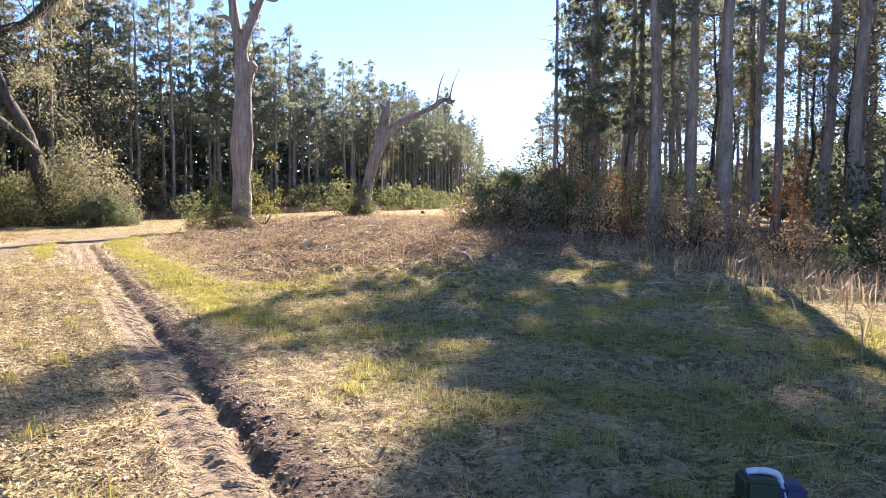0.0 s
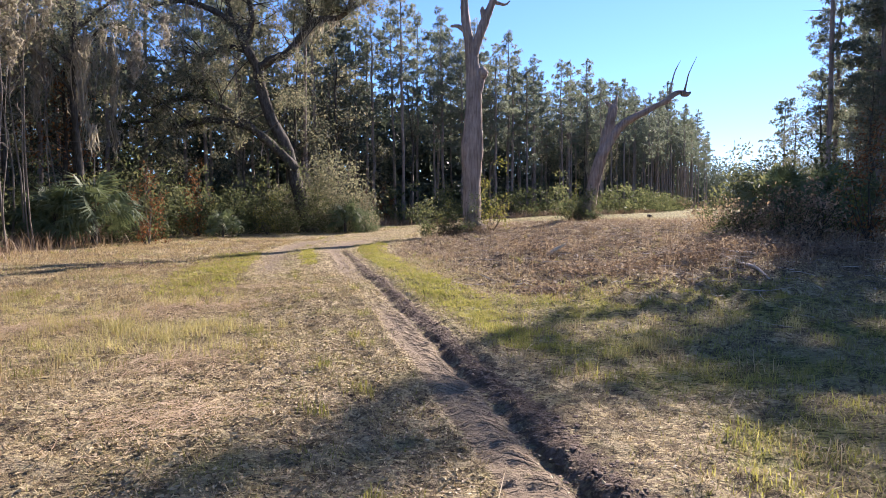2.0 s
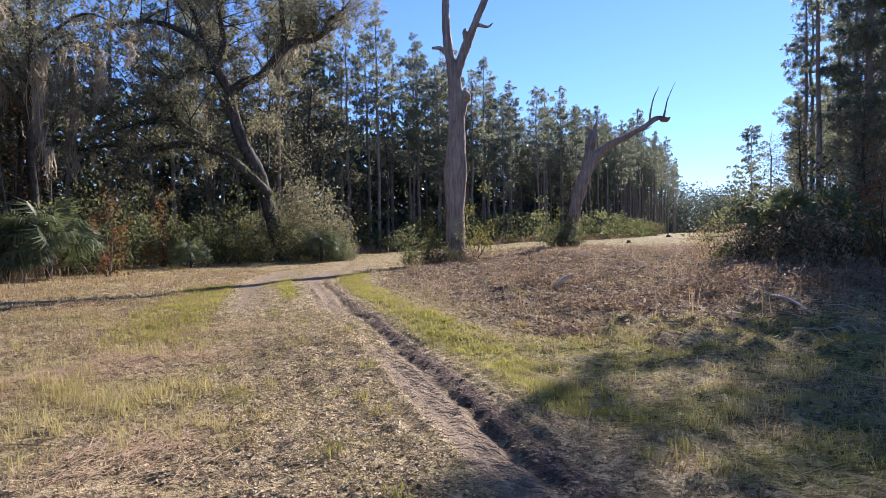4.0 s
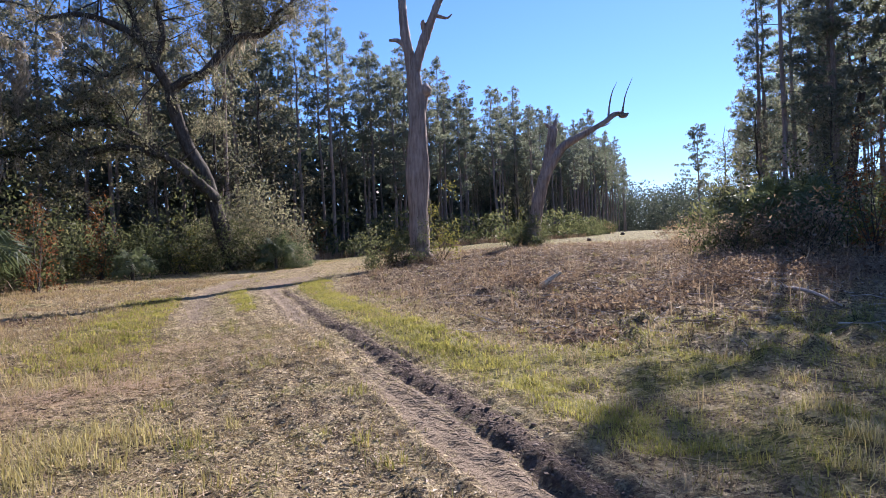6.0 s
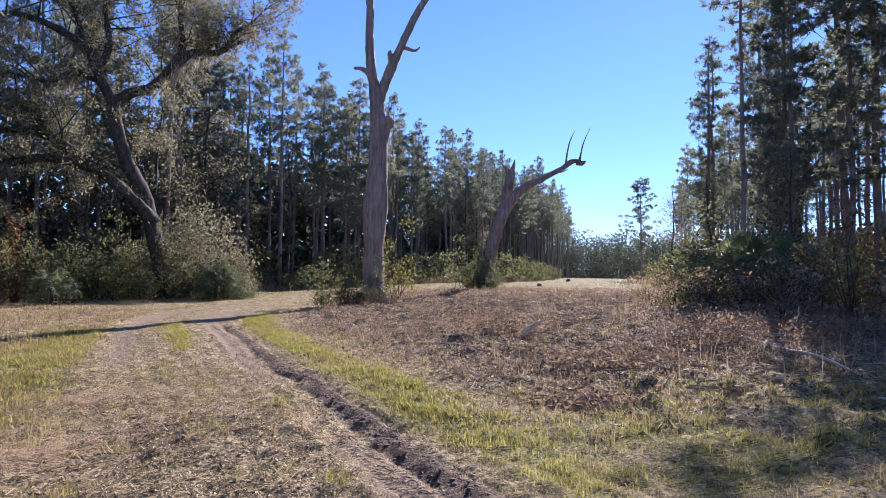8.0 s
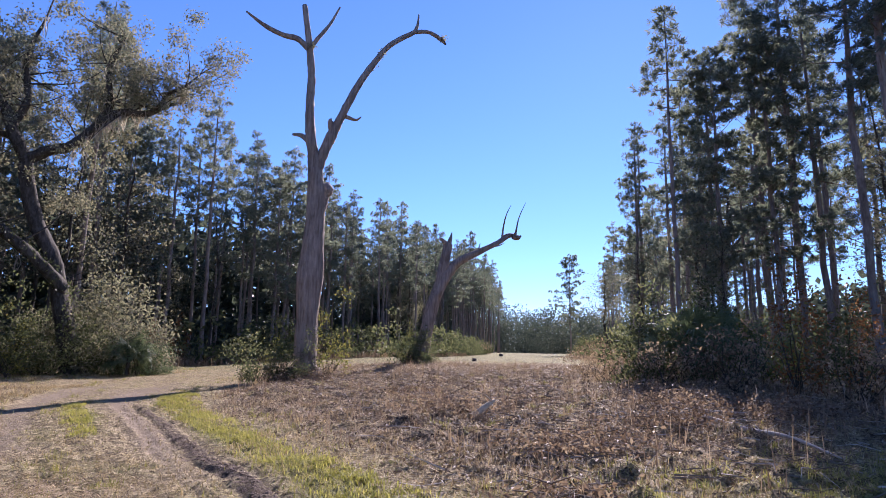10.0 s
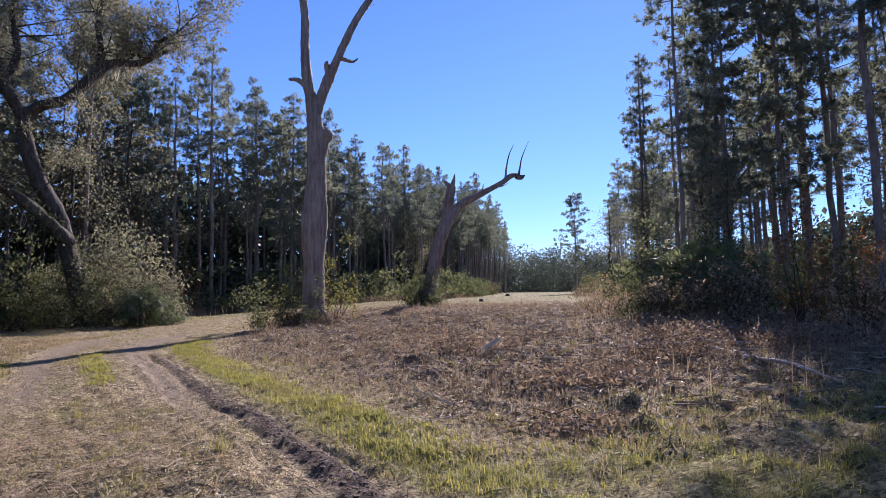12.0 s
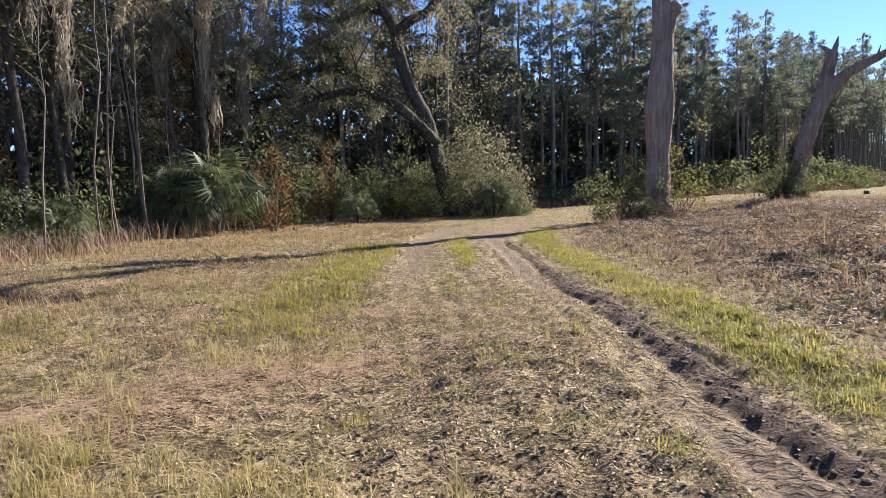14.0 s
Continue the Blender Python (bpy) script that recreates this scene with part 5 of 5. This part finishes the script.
def verge_growth():
    """Golden tufts and raked pine straw on the left verge."""
    gold, straw, r = Soup(), Soup(), rng_of(91)
    for cx, cy, n, w in ((-4.6, 9.0, 26, 0.8), (-5.6, 10.2, 26, 0.9), (-3.9, 8.2, 14, 0.5), (-6.6, 9.2, 20, 0.9), (-4.3, 9.9, 10, 0.4), (-7.6, 11.0, 20, 1.0), (2.4, 8.9, 8, 0.5), (3.6, 9.6, 8, 0.6), (1.2, 8.2, 5, 0.3), (-3.6, 9.6, 6, 0.3), (-5.2, 12.4, 8, 0.6)):
        c = np.repeat(np.stack([cx + r.normal(0, w, n), cy + r.normal(0, w * 0.7, n)], 1), 34, 0)
        c = c + r.normal(0, 0.07, c.shape)
        blades(gold, np.column_stack([c, height(c[:, 0], c[:, 1])]), 0.2, 0.006, r, 0.6, 0.6)
    for cx, cy, a, ln, w, n in ((-4.7, 11.9, 0.75, 1.2, 0.24, 2300), (-5.7, 10.5, 0.5, 0.9, 0.26, 1700), (-6.4, 9.4, 0.4, 0.9, 0.3, 1500), (-3.4, 7.6, 1.1, 0.6, 0.25, 900), (-2.9, 6.0, 0.7, 0.5, 0.25, 700), (-4.9, 14.2, 0.6, 1.2, 0.3, 1500)):
        q, d = r.normal(0, ln * 0.7, n), r.normal(0, w * 1.1, n)
        x, y = cx + np.cos(a) * q - np.sin(a) * d, cy + np.sin(a) * q + np.cos(a) * d
        t, l = a + r.normal(0, 0.7, n), r.uniform(0.08, 0.24, n)
        p = np.column_stack([x, y, height(x, y) + r.uniform(0.005, 0.05, n)])
        e = p + np.column_stack([np.cos(t) * l, np.sin(t) * l, r.normal(0, 0.02, n)])
        s = np.column_stack([-np.sin(t), np.cos(t), 0 * t]) * 0.0035
        straw.add(np.stack([p - s, p + s, e], 1).reshape(-1, 3), 3 * np.arange(n)[:, None] + (0, 1, 2))
    stuff("golden_grass", gold, MAT_GOLD_GRASS, "tufts of golden dry grass on the verge", "grass")
    stuff("pine_straw", straw, MAT_PINE_STRAW, "raked reddish pine straw on the mown verge", "straw")


verge_growth()


def clods():
    """Crumbs of churned mud thrown up beside the rut, and its ragged lip."""
    r, s = rng_of(95), Soup()
    bm = bmesh.new()
    bmesh.ops.create_icosphere(bm, subdivisions=1, radius=1.0)
    ball = np.array([v.co for v in bm.verts])
    tri = np.array([[v.index for v in f.verts] for f in bm.faces])
    bm.free()
    for k in range(3600):
        y = 1.6 + 17 * r.uniform() ** 1.2
        u = r.normal(0.2, 0.13)
        x = float(rut_line(y)) + u
        size = 0.004 + 0.014 * r.uniform() ** 2.8
        z = on_ground(x, y) + size * 0.1
        s.add((x, y, z) + ball * size * r.uniform(0.8, 1.25, (len(ball), 1)) * (r.uniform(0.8, 1.7), r.uniform(0.8, 1.7), 0.6), tri)
    stuff("mud_clods", s, MAT_CLOD, "dark brown crumbled mud beside the wheel rut", "mud")


def fresh_grass():
    """The vivid young grass along the rut and on the verge."""
    s = Soup()
    for seed, u0, u1, y0, y1, n in ((96, 0.55, 1.75, 8.5, 28, 52000), (97, -4.7, -2.8, 13.0, 24, 36000), (98, -1.6, -0.8, 18.5, 25, 9000)):
        r = rng_of(seed)
        y = r.uniform(y0, y1, n)
        u = r.triangular(u0, (u0 + u1) / 2, u1, n)
        x = rut_line(y) + u
        k = (r.uniform(0, 1, n) < 0.12 + 0.88 * ease(-0.2, 0.7, waves(x, y, 1.5, seed) + 0.5 * waves(x, y, 0.4, seed + 5))) & (bare(x, y) < 0.2)
        x, y = x[k], y[k]
        for lo, hi, wd in ((0, 12, 0.006), (12, 40, 0.012)):
            q = (y >= lo) & (y < hi)
            blades(s, np.stack([x[q], y[q], height(x[q], y[q])], 1), 0.085, wd, r, 1.15, 0.55)
    # scattered tufts on the rough grass
    for seed, n, tall in ((99, 330, 0.08), (100, 200, 0.12)):
        r, x, y = spread(seed, n, 0.3, 9.0, 1.6, 14, 1.2)
        k = (x - rut_line(y) > 0.7) & (r.uniform(0, 1, n) < 0.25 + 0.75 * ease(-0.2, 0.5, waves(x, y, 1.8, 31)))
        x, y = np.repeat(x[k], 75), np.repeat(y[k], 75)
        x, y = x + r.normal(0, 0.12, len(x)), y + r.normal(0, 0.12, len(x))
        blades(s, np.stack([x, y, height(x, y)], 1), tall, 0.006, r, 1.2, 0.55)
    stuff("fresh_grass", s, MAT_FRESH_GRASS, "vivid yellow-green young grass beside the wheel rut", "grass")


fresh_grass()

clods()


def brush_pile(seed, x, y, w, h, count):
    r = rng_of(seed)
    ob = thing("brush_pile", x, y, "low tangled heap of cut brown sticks and dead leaves", "brush pile", "brush piles", sink=0.02)
    s, f = Soup(), Soup()
    for k in range(count):
        p = np.array((r.normal(0, w * 0.3), r.normal(0, w * 0.25), 0.0))
        top = h * math.exp(-(p[0] ** 2 + p[1] ** 2) / (w * 0.45) ** 2)
        p[2] = r.uniform(0, 1) * top + 0.01
        a, ln = r.uniform(0, 6.3), r.uniform(0.15, 0.75)
        d = np.array((np.cos(a), np.sin(a), r.normal(0.05, 0.22))) * ln
        e, m = p + d, p + d * 0.5 + r.normal(0, 0.05, 3)
        e[2], m[2] = max(e[2], 0.02), max(m[2], 0.02)
        tube(s, [p, m, e], [r.uniform(0.003, 0.013), 0.002], 4, cap=False)
    at = r.normal(0, 1, (count * 9, 3)) * (w * 0.32, w * 0.28, h * 0.35)
    at[:, 2] = np.abs(at[:, 2]) + 0.01
    leaves(f, at, 0.08, 0.045, r)
    tagged(part("stick", s, MAT_STICK, ob, "", True), kind="stuff")
    tagged(part("dead_leaf", f, MAT_WEED, ob), kind="stuff")
    return ob


for _k, (_x, _y, _w, _h, _n) in enumerate(((7.0, 18.4, 2.2, 0.45, 130), (5.6, 16.6, 1.8, 0.3, 90), (2.45, 15.2, 1.7, 0.32, 120), (8.6, 19.6, 2.0, 0.5, 110), (2.0, 18.9, 1.9, 0.34, 110), (2.8, 21.9, 2.6, 0.4, 120), (4.9, 16.6, 1.8, 0.3, 100), (7.6, 16.4, 2.4, 0.4, 130), (1.1, 13.0, 1.2, 0.2, 60), (0.6, 33.2, 2.4, 0.5, 110), (3.4, 15.6, 1.4, 0.22, 70), (9.2, 17.0, 1.8, 0.35, 90), (4.4, 20.5, 1.6, 0.25, 70), (9.4, 46.6, 2.0, 0.5, 80), (2.6, 24.0, 1.8, 0.25, 60), (-9.6, 18.6, 2.2, 0.2, 70))):
    brush_pile(500 + _k, _x, _y, _w, _h, _n)


def fallen_branch(points, radii, label, name="fallen_branch", material=None, twigs=4, seed=0, lift=0.0):
    r = rng_of(seed)
    x, y = points[0]
    ob = thing(name, x, y, label, "branch", z=0.0)
    ob.location = (0, 0, 0)
    p = np.array([(q[0], q[1], on_ground(q[0], q[1]) + radii[0] + lift * k / (len(points) - 1)) for k, q in enumerate(points)])
    path = spline(p, 5)
    s = Soup()
    tube(s, path, radii, 8, 0.08, r)
    part("stem", s, material or MAT_STICK, ob, "", True)
    for k in range(twigs):
        b = path[r.integers(len(path) // 4, len(path))]
        e = b + (*r.normal(0, 0.35, 2), abs(r.normal(0, 0.18)))
        q = Soup()
        tube(q, spline([b, (b + e) / 2 + r.normal(0, 0.04, 3), e], 3), [radii[-1] * 0.8, 0.004], 5, cap=False)
        part("twig", q, material or MAT_STICK, ob, "", True)
    return ob


fallen_branch([(5.95, 16.45), (5.85, 15.4), (5.72, 14.4), (5.5, 13.4)], [0.046, 0.04, 0.03, 0.015], "long bare pale fallen branch on the churned ground", material=MAT_PALE_STICK, seed=1)
fallen_branch([(4.2, 17.0), (5.4, 16.8), (6.9, 17.0)], [0.04, 0.03, 0.015], "grey fallen branch among cut sticks", seed=2)
fallen_branch([(6.2, 17.4), (7.2, 18.0), (8.6, 18.2)], [0.05, 0.03, 0.015], "grey fallen branch among cut sticks", seed=3)
fallen_branch([(1.98, 17.95), (2.2, 18.0), (2.5, 18.1)], [0.07, 0.065, 0.03], "short split log showing pale wood", "split_log", MAT_SPLIT_WOOD, 1, 4, 0.3)
fallen_branch([(5.2, 16.4), (4.9, 17.0), (4.7, 17.6)], [0.03, 0.024, 0.012], "bleached branch end among cut sticks", material=MAT_PALE_STICK, twigs=2, seed=6)
fallen_branch([(6.3, 16.9), (7.3, 16.4), (8.4, 16.2)], [0.035, 0.026, 0.012], "bleached branch end among cut sticks", material=MAT_PALE_STICK, twigs=3, seed=7)
fallen_branch([(0.8, 36.0), (2.2, 35.7), (3.0, 35.9)], [0.09, 0.07, 0.04], "broken limb lying at the dead tree's foot", seed=5)


def stump(x, y, h, rad, seed):
    r = rng_of(seed)
    ob = thing("tree_stump", x, y, "small dark weathered tree stump in the clearing", "stump", "stumps")
    s = Soup()
    tube(s, [(0, 0, -0.1), (0, 0, 0.1), (0.01, 0, h * 0.6), (0.03, 0, h)], [rad * 1.4, rad * 1.1, rad, rad * 0.85], 10, 0.2, r)
    part("body", s, MAT_OAK_BARK, ob, "", True)
    return ob


stump(18.3, 58.9, 0.26, 0.2, 1)
stump(39.0, 99.5, 0.4, 0.3, 2)


def tool_case(x, y, turn):
    """Small hand tool case with a pale handle, lying in the grass."""
    ob = thing("tool_case", x, y, "small dark green tool case with a pale blue-grey handle", "case", turn=turn, sink=0.0)

    def box(size, at, bevel):
        bm = bmesh.new()
        bmesh.ops.create_cube(bm, size=1.0, matrix=Matrix.Translation(at) @ Matrix.Diagonal((*size, 1)))
        bmesh.ops.bevel(bm, geom=bm.edges[:], offset=bevel, segments=2, affect="EDGES")
        bmesh.ops.triangulate(bm, faces=bm.faces[:])
        s = Soup()
        bm.verts.ensure_lookup_table()
        s.add([v.co[:] for v in bm.verts], [[v.index for v in f.verts] for f in bm.faces])
        bm.free()
        return s

    part("body", box((0.17, 0.16, 0.15), (-0.085, 0, 0.08), 0.02), MAT_CASE_GREEN, ob, "dark green body")
    part("side_pocket", box((0.13, 0.14, 0.12), (0.075, 0, 0.065), 0.025), MAT_CASE_BLUE, ob, "dark blue pocket")
    s = Soup()
    tube(s, spline([(-0.14, 0, 0.165), (-0.08, 0, 0.175), (0.0, 0, 0.165), (0.03, 0, 0.12), (0.05, -0.075, 0.04)], 5), [0.016, 0.018, 0.018, 0.016], 8)
    part("handle", s, MAT_CASE_GREY, ob, "pale blue-grey handle", True)
    return ob


def plain(name, colour, rough):
    m, nt, bsdf, out = blank(name)
    f = noise_tex(nt, coords(nt), 60.0, 4.0)
    nt.links.new(mix(nt, f, tuple(c * 0.7 for c in colour), tuple(min(1, c * 1.25) for c in colour)), bsdf.inputs["Base Color"])
    bsdf.inputs["Roughness"].default_value = rough
    return m


MAT_CASE_GREEN, MAT_CASE_BLUE, MAT_CASE_GREY = plain("case_green", (0.015, 0.035, 0.02), 0.5), plain("case_blue", (0.02, 0.03, 0.08), 0.6), plain("case_grey", (0.45, 0.48, 0.62), 0.4)
tool_case(2.71, 2.42, -25)
